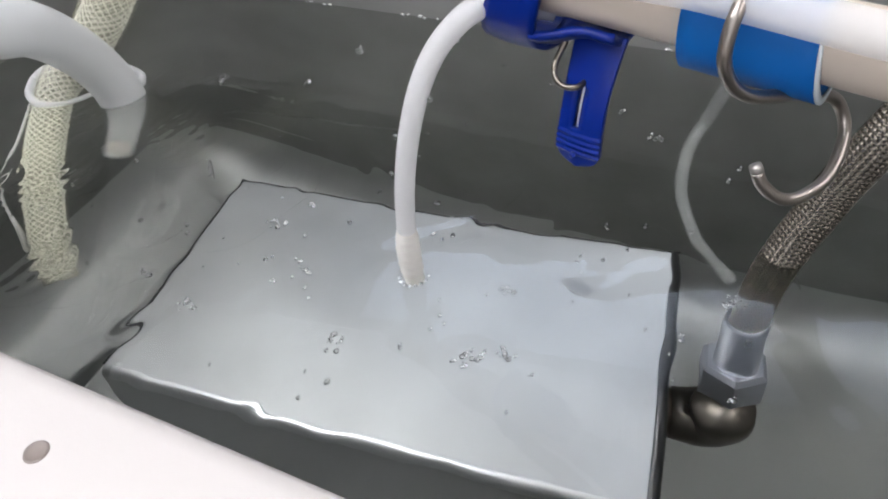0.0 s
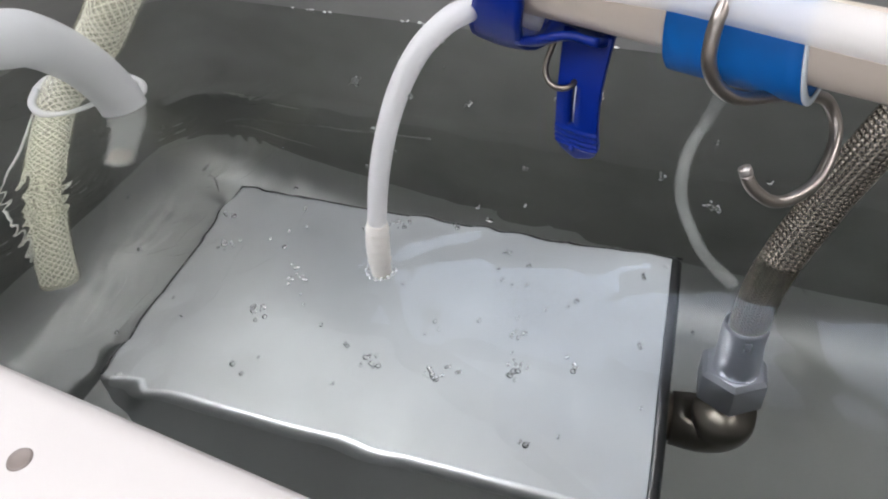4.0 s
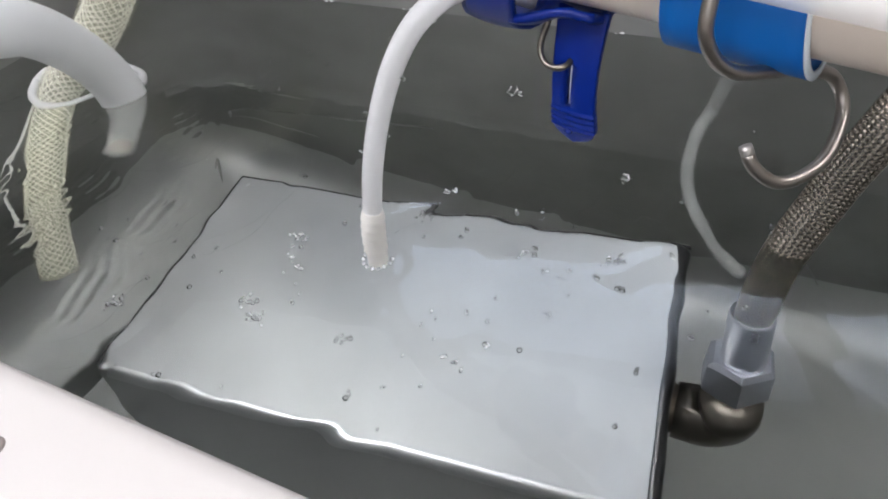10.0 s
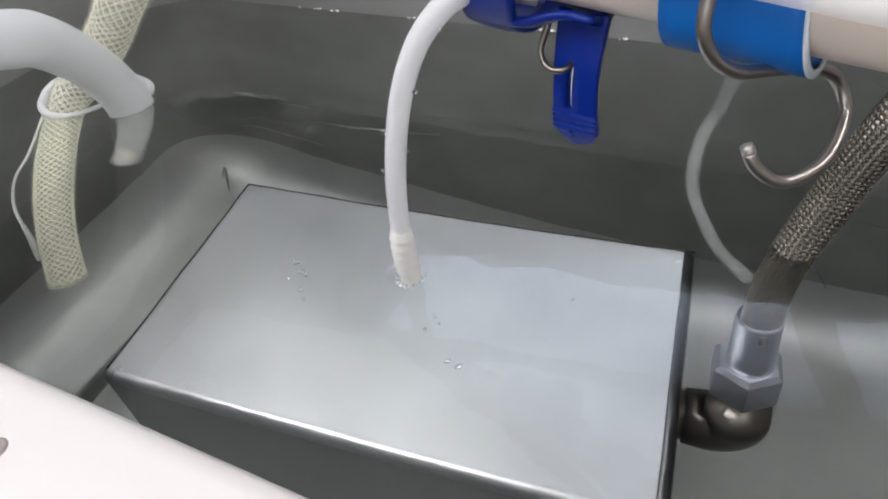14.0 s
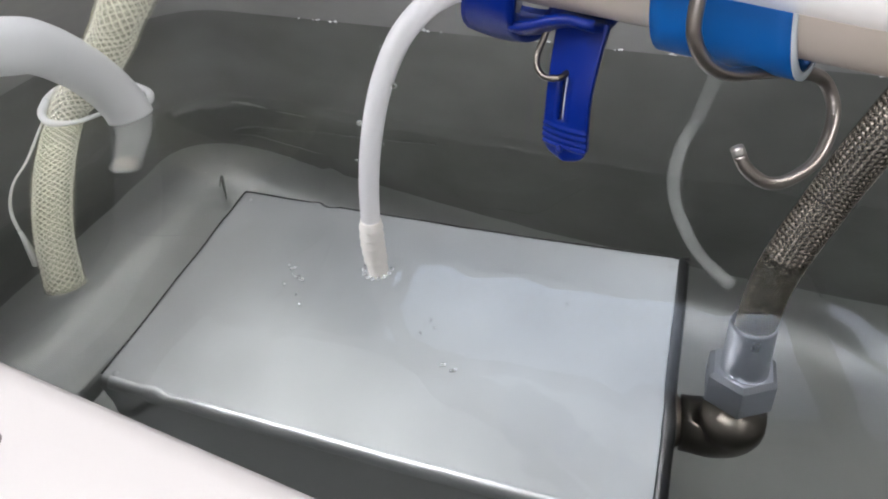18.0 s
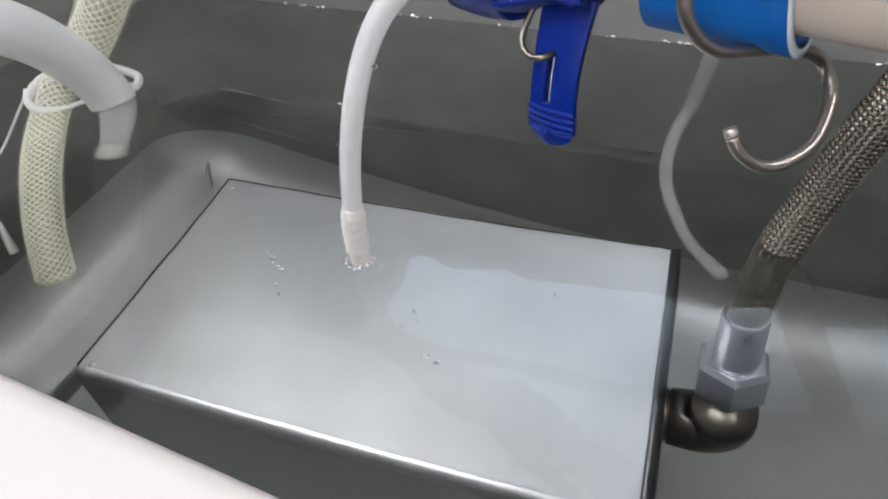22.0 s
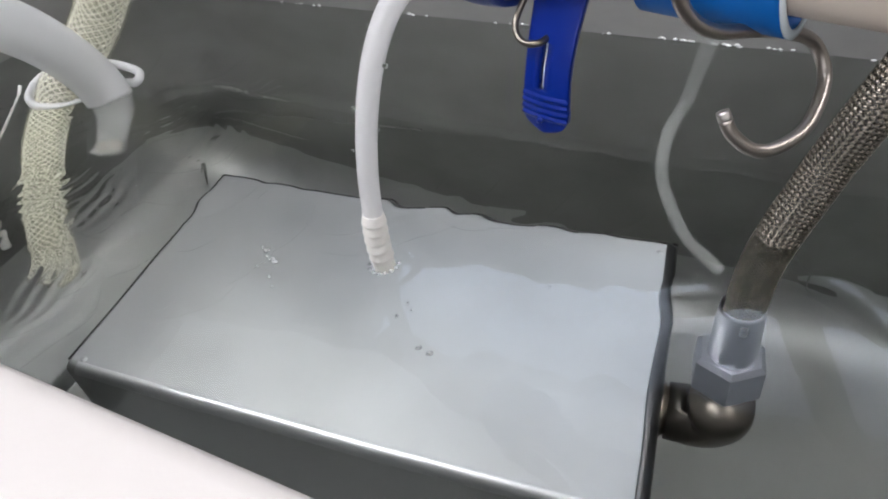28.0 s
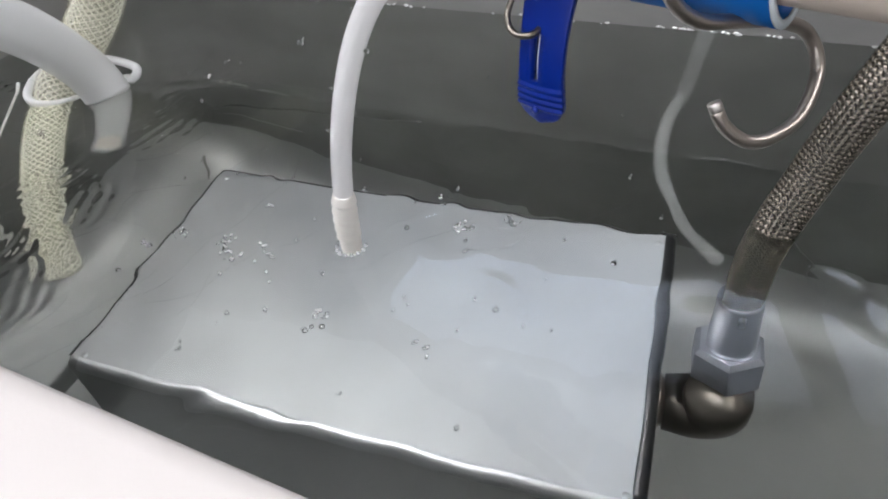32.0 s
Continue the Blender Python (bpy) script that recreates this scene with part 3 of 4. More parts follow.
# ---- braided steel hose ----
hose_line = spline([(0.3236, 0.083, -0.068), (0.3242, 0.0875, -0.05), (0.327, 0.0968, -0.025), (0.3325, 0.1045, 0),
                    (0.3395, 0.1103, 0.0181), (0.3454, 0.1143, 0.0340), (0.3529, 0.1148, 0.0565), (0.3605, 0.1165, 0.0758), (0.3706, 0.1189, 0.0969), (0.3823, 0.1176, 0.1186), (0.3953, 0.114, 0.1421),
                    (0.44, 0.11, 0.19), (0.55, 0.1, 0.21), (0.66, 0.1, 0.13), (0.70, 0.1, -0.12), (0.72, 0.1, -0.28), (0.77, 0.1, BENCH_Z + 0.012), (0.88, 0.1, BENCH_Z + 0.012)], 12)
HL = sum((b - a).length for a, b in zip(hose_line, hose_line[1:]))
hose = thing("braided_hose", "flexible hose in shiny braided steel wire, dipping into the water", "hose")


def hose_radius(along):
    """The braid is crimped into its sleeve and widens above it."""
    q = min(max((along - 0.02) / 0.05, 0.0), 1.0)
    return 0.0084 + 0.0006 * q * q * (3 - 2 * q)


part("core", bar(hose_line, lambda q: hose_radius(q * HL) - 0.0005, 20), RUBBER, hose, "dark inner hose")


def resample(line, step):
    out, left = [line[0]], step
    for a, b in zip(line, line[1:]):
        seg = (b - a).length
        pos = 0.0
        while seg - pos >= left:
            pos += left
            out.append(a.lerp(b, pos / seg))
            left = step
        left -= seg - pos
    return out


# a bundle of four round wires side by side: across and up
WIRES = [(-1, -0.6)] + [(-0.75 + 0.5 * k + 0.25 * e, 0.9 if e == 0 else 0.35) for k in range(4) for e in (-0.6, 0, 0.6)] + [(1, -0.6)]


def braid_strands(line, radius, count, pitch, half_width, half_thick):
    """Flat wire bundles wound both ways round a line, each going over and under the others."""
    fr = frames_along(line)
    step = (line[1] - line[0]).length
    for way in (1, -1):
        for c in range(count):
            bm = bmesh.new()
            rings = []
            for i, (p, n, b) in enumerate(fr):
                a = 2 * math.pi * (c / count + way * i * step / pitch)
                out = n * math.cos(a) + b * math.sin(a)
                side = b * math.cos(a) - n * math.sin(a)
                r = hose_radius(i * step) + radius + way * half_thick * 0.8 * math.cos(2 * math.pi * count * i * step / pitch)
                rings.append([bm.verts.new(p + out * (r + half_thick * h) + side * half_width * w) for w, h in WIRES])
            for q, r in zip(rings, rings[1:]):
                for k in range(len(WIRES) - 1):
                    bm.faces.new((q[k], q[k + 1], r[k + 1], r[k]))
            yield bm


even = resample(hose_line, 0.00055)[:540]
for strand in braid_strands(even, 0.0, 22, 0.05, 0.00084, 0.00042):
    part("wire_strand", strand, STRAND, hose)

# ---- ivory pipe over the tank, with its blue sleeve ----
P0, P1 = Vector((0.235, 0.0675, 0.135)), Vector((0.320, 0.0335, 0.135))
AX = (P1 - P0).normalized()
PIPE_TURN = math.degrees(math.atan2(AX.y, AX.x))
ACROSS = Vector((-AX.y, AX.x, 0))


def on_pipe(s):
    """A point of the pipe's axis, s metres from its reference point."""
    return P0 + AX * s


rail = thing("pipe", "ivory plastic pipe running across above the tank", "pipe")
part("tube", bar([on_pipe(s) for s in np.linspace(-0.12, 0.62, 30)], 0.011, 40), PIPE, rail)
for s in (0.62,):
    e = on_pipe(s)
    part("stand", bar([e + Vector((0, 0, 0.012)), e, Vector((e.x, e.y, 0)), Vector((e.x, e.y, BENCH_Z))], 0.0105, 24), PIPE, rail, "upright end of the pipe")
slv2 = thing("blue_sleeve", "slit sky-blue plastic sleeve slipped over the ivory pipe", "pipe sleeve")


def sleeve_wall(rows, thick):
    """A sagging sleeve: rows of (where a point of the circle lies along the pipe); wider below than above, its ends cut askew."""
    bm, n = bmesh.new(), 44
    grid = {}
    for layer in (0, 1):
        for i, along in enumerate(rows):
            for k in range(n):
                a = 2 * math.pi * k / n
                r = 0.0134 + 0.0034 * max(0.0, -math.sin(a)) ** 1.5 - thick * layer
                low = 0.5 - 0.5 * math.sin(a)
                p = on_pipe(along(low)) + ACROSS * (r * math.cos(a)) + Vector((0, 0, r * math.sin(a)))
                grid[layer, i, k] = bm.verts.new(p)
    last = len(rows) - 1
    for k in range(n):
        m = (k + 1) % n
        for i in range(last):
            bm.faces.new((grid[0, i, k], grid[0, i, m], grid[0, i + 1, m], grid[0, i + 1, k]))
            bm.faces.new((grid[1, i, k], grid[1, i + 1, k], grid[1, i + 1, m], grid[1, i, m]))
        for i in (0, last):
            bm.faces.new((grid[0, i, k], grid[0, i, m], grid[1, i, m], grid[1, i, k]))
    return bm


def sleeve_end(low):
    return 0.0728 + 0.0052 * low


part("shell", sleeve_wall([lambda low, q=q: 0.0372 + 0.0018 * low + (sleeve_end(low) - 0.0372 - 0.0018 * low) * q for q in np.linspace(0, 1, 10)], 0.0022), BLUE, slv2)
part("cut_end", sleeve_wall([lambda low: sleeve_end(low) + 0.0001, lambda low: sleeve_end(low) + 0.0008], 0.0024), CUT, slv2, "pale cut end")

# ---- wire hook ----
hook_pts = [(0.291, 0.062, 0.146), (0.287, 0.054, 0.155), (0.2818, 0.0387, 0.156), (0.2785, 0.0255, 0.1492), (0.2774, 0.0224, 0.1425), (0.278, 0.022, 0.1355), (0.2816, 0.0236, 0.1285), (0.288, 0.0275, 0.1235), (0.298, 0.0358, 0.1205),
            (0.3069, 0.044, 0.1168), (0.3153, 0.0534, 0.1096), (0.32, 0.0513, 0.1004), (0.3171, 0.0395, 0.0927), (0.3101, 0.0308, 0.0902), (0.3034, 0.0262, 0.0912), (0.2969, 0.0255, 0.0961), (0.2935, 0.0267, 0.102)]
hook = thing("wire_hook", "bent steel wire hook hung over the blue sleeve", "hook")
hook_line = spline(hook_pts, 8)
part("wire", bar(hook_line[:-3], 0.0019, 16), WIRE, hook)
part("cut_tip", bar(hook_line[-4:], lambda q: 0.00192 if q < 0.9 else 0.0018, 16), CUT_WIRE, hook, "bright cut end of the wire")

# ---- deep blue peg that clamps the tube to the pipe (origin on the pipe's axis) ----
PEG_AT = on_pipe(0.003)
peg = thing("blue_peg", "deep blue plastic peg clamped round the ivory pipe", "peg", pose(*PEG_AT, 0, 0, PIPE_TURN))


def jaw():
    """The broad strap that grips the pipe from the front and runs below it."""
    rows = []
    for i in range(19):
        a = radians(100 + 200 * i / 18)
        low = max(0.0, -math.sin(a))
        r = 0.0172 + 0.0072 * low ** 2
        x0, x1 = -0.0265 - 0.0085 * low, -0.008 - 0.0045 * low + 0.013 * max(0.0, i / 18 - 0.72)
        rows.append([(x, r * math.cos(a), (r + 0.0012 * math.sin(math.pi * (x - x0) / (x1 - x0))) * math.sin(a)) for x in np.linspace(x0, x1, 9)])
    return shell_strip(rows, 0.0026)


def under_plate():
    """The plate that runs below the pipe from the strap to the arm; it climbs towards the arm and is folded along its middle."""
    rows = []
    for i in range(11):
        a = radians(222 + 88 * i / 10)
        row = []
        for x in np.linspace(-0.0125, 0.0158, 12):
            q = (x + 0.0125) / 0.0283
            r = 0.0215 - 0.0062 * min(1.0, q * 1.4) + 0.0011 * math.sin(q * 9) * (0.4 + 0.6 * i / 10)
            row.append((x, r * math.cos(a), r * math.sin(a)))
        rows.append(row)
    return shell_strip(rows, 0.0026)


part("jaw", jaw(), NAVY, peg, "curved clamping strap")
part("under_plate", under_plate(), NAVY, peg, "folded plate under the pipe")


def peg_arm():
    """The hanging arm: a bowed tongue with a long slot nearer to one side and fine grip ridges at its rounded end."""
    bm = bmesh.new()
    w, n, length, mid = 0.0092, 100, 0.0475, -0.0018
    rows = []
    for i in range(n + 1):
        s = 1 - (1 - i / n) ** 1.5
        end = 1 if s < 0.84 else math.sqrt(max(0.01, 1 - ((s - 0.84) / 0.1605) ** 2))
        half = w * (1 - 0.1 * math.sin(math.pi * s)) * end
        y = -0.003 - 0.0035 * math.sin(math.pi * s) - 0.010 * s
        if 0.7 < s < 0.9:
            y -= 0.0007 * (0.5 - 0.5 * math.cos(2 * math.pi * (s - 0.7) / 0.05))
        rows.append((half, 0.34 < s < 0.68, y, -length * s))
    vs = []
    for h, slot, y, z in rows:
        m = mid * min(1.0, h / w)
        g = 0.0015 * min(1.0, h / w)
        vs.append([bm.verts.new((x - 0.0005, y + 0.0009 * (x / max(h, 0.001)) ** 2, z)) for x in (-h, -h * 0.93, -h * 0.6, m - g, m + g, h * 0.3, h * 0.65, h * 0.93, h)])
    for i in range(n):
        for k in range(8):
            if k == 3 and rows[i][1] and rows[i + 1][1]:
                continue
            bm.faces.new((vs[i][k], vs[i][k + 1], vs[i + 1][k + 1], vs[i + 1][k]))
    bmesh.ops.recalc_face_normals(bm, faces=bm.faces)
    bmesh.ops.solidify(bm, geom=bm.faces[:], thickness=0.003)
    bmesh.ops.translate(bm, verts=bm.verts, vec=(0.0085, -0.001, -0.0125))
    return bm


part("arm", peg_arm(), NAVY, peg, "slotted hanging arm with grip ridges")
stud = lathe(((0.0013, -0.0004), (0.0012, 0.0004), (0.0006, 0.0007)), 12)
bmesh.ops.rotate(stud, verts=stud.verts, cent=(0, 0, 0), matrix=Matrix.Rotation(radians(80), 3, "X"))
bmesh.ops.translate(stud, verts=stud.verts, vec=(0.0072, -0.0152, -0.0545))
part("stud", stud, NAVY, peg, "small moulded stud at the arm's tip")
ring_line = spline([(-0.003, -0.005, -0.0145), (-0.0037, -0.0075, -0.0189), (-0.0045, -0.0095, -0.0226), (-0.0042, -0.0115, -0.0252), (-0.0024, -0.0132, -0.0277), (0.0009, -0.0142, -0.029), (0.0045, -0.0138, -0.0288), (0.0064, -0.0115, -0.0284), (0.0064, -0.006, -0.0275)], 6)
part("slot_pin", bar([Vector((0.0068, -0.0085, -0.0292)), Vector((0.0068, -0.0105, -0.037)), Vector((0.0068, -0.0116, -0.0444))], 0.0008, 8), CUT, peg, "pale pin showing in the slot")
part("spring_ring", bar(ring_line, 0.0011, 10), BRONZE, peg, "dark springy wire ring")

# ---- silicone tube (origin at the clamp) ----
CLAMP = Vector((0.206, 0.0672, 0.1275))
tube_pts = [(0.1529, 0.0524, -0.003), (0.1532, 0.0525, 0.006), (0.1543, 0.0528, 0.0206), (0.1588, 0.0541, 0.049), (0.1651, 0.0558, 0.0737), (0.1731, 0.0581, 0.0954), (0.182, 0.0606, 0.1113), (0.191, 0.0631, 0.1208),
            (0.1985, 0.0652, 0.1255), (0.208, 0.0678, 0.1275), (0.225, 0.0722, 0.1215)]
tube_line = [Vector(p) - CLAMP for p in spline(tube_pts, 8)]
tube = thing("silicone_tube", "milky white silicone tube with a ribbed end touching the water", "tube", pose(*CLAMP))
part("hose", pipe_wall(tube_line[8:], lambda q: 0.0043 + 0.0004 * max(0.0, 1 - q * 9), lambda q: 0.0031 + 0.0002 * max(0.0, 1 - q * 9), 28), SILICONE, tube)
rib_line = resample(tube_line[:30], 0.0006)
part("ribbed_end", bar(rib_line[:58], lambda s: 0.0049 - 0.0004 * max(0.0, s - 0.7) / 0.3 + 0.0009 * (1 - (s * 7) % 1) * (0.28 < s < 0.99), 28), BARB, tube, "ribbed pale plug in the tube's end")
for s, side, r in ((34, -1, 0.0012), (40, 1, 0.0011), (52, 1, 0.0008), (56, -1, 0.0007), (66, 1, 0.0007), (31, 1, 0.0006), (47, -1, 0.0007), (60, 1, 0.0009), (72, 1, 0.0012), (28, -1, 0.0008)):
    if s < len(tube_line):
        p = tube_line[s] + Vector((0.0056 * side, -0.001, 0))
        d = bmesh.new()
        bmesh.ops.create_icosphere(d, subdivisions=2, radius=r)
        bmesh.ops.translate(d, verts=d.verts, vec=p)
        part("droplet", d, DROP, tube, "clinging water droplet")

# ---- milky tube that lies along the pipe, over the sleeve and the hook ----
feed = thing("feed_tube", "milky silicone tube lying along the top of the ivory pipe", "tube")
feed_pts = []
for q, r in ((-0.012, 0.0166), (0.012, 0.0178), (0.03, 0.021), (0.042, 0.0238), (0.055, 0.0232), (0.075, 0.0205), (0.1, 0.0178), (0.16, 0.0168), (0.3, 0.0168), (0.5, 0.0168), (0.6, 0.0168)):
    feed_pts.append(on_pipe(q) + ACROSS * r * math.cos(radians(143)) + Vector((0, 0, r * math.sin(radians(143)))))
feed_line = spline(feed_pts, 8)
part("hose", pipe_wall(feed_line, 0.0053, 0.0038, 28), FEED, feed)
part("cut_mouth", pipe_wall(feed_line[:2], 0.0054, 0.0039, 28), SILICONE, feed, "plain cut mouth of the tube")

# ---- thin tube at the back ----
THIN_AT = Vector((0.287, 0.212, 0.0))
thin_line = [p - THIN_AT for p in spline([(0.299, 0.062, 0.136), (0.302, 0.1, 0.136), (0.300, 0.142, 0.107), (0.2958, 0.166, 0.07), (0.2918, 0.1878, 0.035), (0.2879, 0.2085, 0.0), (0.2815, 0.203, -0.028), (0.2799, 0.1924, -0.055), (0.2827, 0.1865, -0.075), (0.2905, 0.1785, -0.095), (0.2995, 0.1745, -0.115), (0.31, 0.1725, -0.13), (0.3199, 0.173, -0.145)], 8)]
thin = thing("thin_tube", "thin clear silicone tube curving down into the water", "tube", pose(*THIN_AT))
part("hose", pipe_wall(thin_line, 0.0041, 0.003, 20), THIN, thin)
part("tip", bar(thin_line[-9:], 0.0047, 20), THIN, thin, "slightly wider tip")

# ---- thick milky hose and the reinforced hose at the left end ----
thick_line = spline([(-0.12, -0.16, RIM_Z + 0.02), (-0.10, -0.06, 0.085), (-0.082, 0.05, 0.094), (-0.0743, 0.1024, 0.0786), (-0.0757, 0.1214, 0.0677), (-0.0812, 0.1443, 0.0443), (-0.085, 0.1605, 0.0195), (-0.0827, 0.1645, 0.0), (-0.0775, 0.158, -0.02), (-0.0774, 0.1482, -0.04), (-0.0794, 0.138, -0.058)], 8)
thick = thing("thick_hose", "thick milky silicone hose bending down into the water", "hose")
part("hose", pipe_wall(thick_line[:59], 0.0155, 0.012, 36), MILKY, thick)
part("cuff", pipe_wall(thick_line[56:], lambda s: 0.0108 + 0.0044 * max(0, 1 - s / 0.75) + 0.001 * math.exp(-((s - 1) / 0.06) ** 2), lambda s: 0.0093 + 0.0042 * max(0, 1 - s / 0.75), 36), CUFF, thick, "clouded clear cuff at the mouth")

rein_line = spline([(-0.05, 0.42, 0.02), (-0.06, 0.33, 0.1), (-0.07, 0.24, 0.088), (-0.0893, 0.2065, 0.0585), (-0.1037, 0.1966, 0.0382), (-0.1207, 0.1803, 0.0156), (-0.1318, 0.1585, -0.003), (-0.1239, 0.1291, -0.03), (-0.1142, 0.1023, -0.065), (-0.1041, 0.0803, -0.1), (-0.0925, 0.0619, -0.135)], 9)


def rein_radius(q):
    return 0.0172 - 0.0042 * max(0.0, q - 0.25) / 0.75


rein = thing("reinforced_hose", "yellowish clear hose reinforced with white mesh threads", "hose")
part("wall", pipe_wall(rein_line, rein_radius, lambda q: rein_radius(q) - 0.003, 32), PVC_SOFT, rein, "clear yellowish wall")
rein_even = resample(rein_line, 0.003)
RL = 0.003 * len(rein_even)
for way in (1, -1):
    for strand in helices(rein_even, lambda q: rein_radius(q) - 0.0014, 14, RL / 0.075, 0.00048, way, 4):
        part("mesh_thread", strand, THREAD, rein)
plug_line = [thick_line[-1].lerp(thick_line[-7], 0.06 + 0.5 * k / 5) for k in range(6)]
part("end_plug", bar(plug_line, lambda q: 0.0088 - 0.0016 * q, 24), PLUG_TAN, thick, "tan plug inside the mouth")
tie = thing("hose_tie", "pale rubber loop tied round the reinforced hose", "cable tie")
tie_pts = [(-0.1495, 0.160, 0.007), (-0.1435, 0.147, 0.004), (-0.131, 0.1415, 0.001), (-0.1165, 0.150, -0.003), (-0.106, 0.168, -0.006), (-0.09, 0.1805, -0.002),
           (-0.0795, 0.1775, 0.000), (-0.0755, 0.180, 0.003), (-0.0825, 0.186, 0.005), (-0.105, 0.186, 0.010), (-0.133, 0.178, 0.010), (-0.1475, 0.171, 0.009), (-0.1495, 0.160, 0.007)]
part("loop", bar(spline(tie_pts, 6), 0.0028, 12), MILKY, tie)

cord_line = spline([(-0.150, 0.16, 0.004), (-0.1391, 0.1194, -0.03), (-0.14, 0.0994, -0.05), (-0.14, 0.0875, -0.08), (-0.1234, 0.0752, -0.1), (-0.118, 0.07, -0.125)], 8)
cord = thing("hanging_twine", "thin pale twine hanging in the water", "twine")
part("strand", bar(cord_line[:30], 0.0012, 10), THREAD, cord)
part("frayed_end", bar(cord_line[29:], lambda s: 0.0014 + 0.0018 * s, 10), THREAD, cord)

# ---- droplets where the water meets the back wall ----
for u0, u1, n in ((0.228, 0.285, 20), (0.03, 0.07, 8), (0.29, 0.31, 5), (0.35, 0.41, 10), (0.11, 0.2, 9), (-0.08, -0.03, 6)):
    for k in range(n):
        d = bmesh.new()
        bmesh.ops.create_icosphere(d, subdivisions=1, radius=random.uniform(0.0005, 0.0013), matrix=Matrix.Diagonal((1.7, 0.7, 0.8, 1)))
        ob = tagged(part("water_droplet", d, DEW), "tiny bright droplet clinging at the waterline", "droplet", "droplets along the waterline")
        ob.matrix_basis = TANK @ pose(random.uniform(u0, u1), V1 - 0.0008, random.uniform(0.0004, 0.002))

# ---- bubbles afloat ----


def dome(r, rings=4, sides=10):
    bm = bmesh.new()
    top = bm.verts.new((0, 0, r))
    loops = []
    for i in range(1, rings + 1):
        a = math.pi / 2 * i / rings
        loops.append([bm.verts.new((r * math.sin(a) * math.cos(2 * math.pi * k / sides), r * math.sin(a) * math.sin(2 * math.pi * k / sides), r * math.cos(a))) for k in range(sides)])
    for k in range(sides):
        bm.faces.new((top, loops[0][k], loops[0][(k + 1) % sides]))
    for p, q in zip(loops, loops[1:]):
        for k in range(sides):
            bm.faces.new((p[k], q[k], q[(k + 1) % sides], p[(k + 1) % sides]))
    return bm


def air_ball(r):
    """A round air bubble just under the water's skin."""
    bm = bmesh.new()
    bmesh.ops.create_icosphere(bm, subdivisions=2, radius=r)
    bmesh.ops.translate(bm, verts=bm.verts, vec=(0, 0, -r - 0.0005))
    return bm


BEAD = mesh_of("bead", dome(0.0011), FOAM)
# whitish caps put the bubbles' bright glints into colour
GLINT_CAPS = [mesh_of("bubble_glint", dome(r), FOAM) for r in (0.0006, 0.0008)]
BUBBLE_MESHES = [mesh_of("bubble", air_ball(r), AIR) for r in (0.0004, 0.0005, 0.0006, 0.0008, 0.001, 0.0013)]


def bubble_cluster(count, at):
    c = thing("bubble_cluster" if count > 1 else "bubble", "small raft of clear bubbles drifting on the water" if count > 1 else "single clear bubble floating on the water", "bubbles", at, "bubbles on the water")
    for k in range(count):
        a, r = random.uniform(0, 6.28), (0.0015 * math.sqrt(k) * random.uniform(0.85, 1.15))
        ob = new("bubble_dome", random.choice(BUBBLE_MESHES))
        ob.parent = c
        ob.visible_shadow = False
        ob.matrix_basis = pose(r * math.cos(a), r * math.sin(a), 0)
        if k % 2 == 0:
            cap = new("bubble_glint", GLINT_CAPS[k % 4 // 2])
            cap.parent = c
            cap.visible_shadow = False
            cap.matrix_basis = pose(r * math.cos(a) + 0.0003, r * math.sin(a) + 0.0003, 0)
    return c


def afloat(x, y, turn=0.0, z=0.0002):
    return pose(x, y, z, 0, 0, turn)


# still bubbles over the box, and the ring of bubbles at the tube's foot
for x, y in ((0.108, 0.048), (0.113, 0.043), (0.118, 0.040), (0.112, 0.036), (0.1105, 0.0465), (0.1155, 0.0415), (0.121, 0.031), (0.1255, 0.0255), (0.2, 0.008), (0.205, 0.0065), (0.188, 0.030), (0.191, 0.026), (0.186, 0.022), (0.243, 0.052)):
    lone = thing("bubble", "single clear bubble floating on the water", "bubbles", afloat(x, y), "bubbles on the water")
    for k in range(random.choice((1, 1, 2))):
        part("bubble_dome", air_ball(random.uniform(0.0005, 0.0009)), AIR, lone).matrix_basis = pose(0.0013 * k, 0.0004 * k, 0)
        cap = new("bubble_glint", GLINT_CAPS[k])
        cap.parent = lone
        cap.matrix_basis = pose(0.0013 * k + 0.0003, 0.0004 * k, 0)
for k in range(9):
    a = math.pi * (0.95 + k / 8 * 1.1)
    fr_ = new("bead", BEAD)
    fr_.parent = tube
    fr_.matrix_basis = pose(*(Vector((0.1529 + 0.0069 * math.cos(a), 0.0524 + 0.0069 * math.sin(a), 0.0004)) - CLAMP))


def ripple_ring(radius, width, height):
    """A low round swell of water with a flat underside."""
    bm, n, m = bmesh.new(), 48, 8
    loops = []
    for k in range(n):
        a = 2 * math.pi * k / n
        w = width * (1 + 0.3 * math.sin(2 * a + 1))
        row = [(radius + w * (j / m - 0.5), height * math.sin(math.pi * j / m) ** 2 * (0.75 + 0.25 * math.sin(3 * a))) for j in range(m + 1)]
        row += [(radius + w * 0.5, -0.00006), (radius - w * 0.5, -0.00006)]
        loops.append([bm.verts.new((r * math.cos(a), r * math.sin(a), z)) for r, z in row])
    for k in range(n):
        p, q = loops[k], loops[(k + 1) % n]
        for j in range(m):
            bm.faces.new((p[j], p[j + 1], q[j + 1], q[j])).smooth = True
        bm.faces.new((p[m + 1], p[m + 2], q[m + 2], q[m + 1]))
    return bm


ring = tagged(part("ripple_ring", ripple_ring(0.0118, 0.007, 0.0002), CREST, turn_out=False), "low round ripple on the water about the tube's end", "ripple")
ring.visible_shadow = False

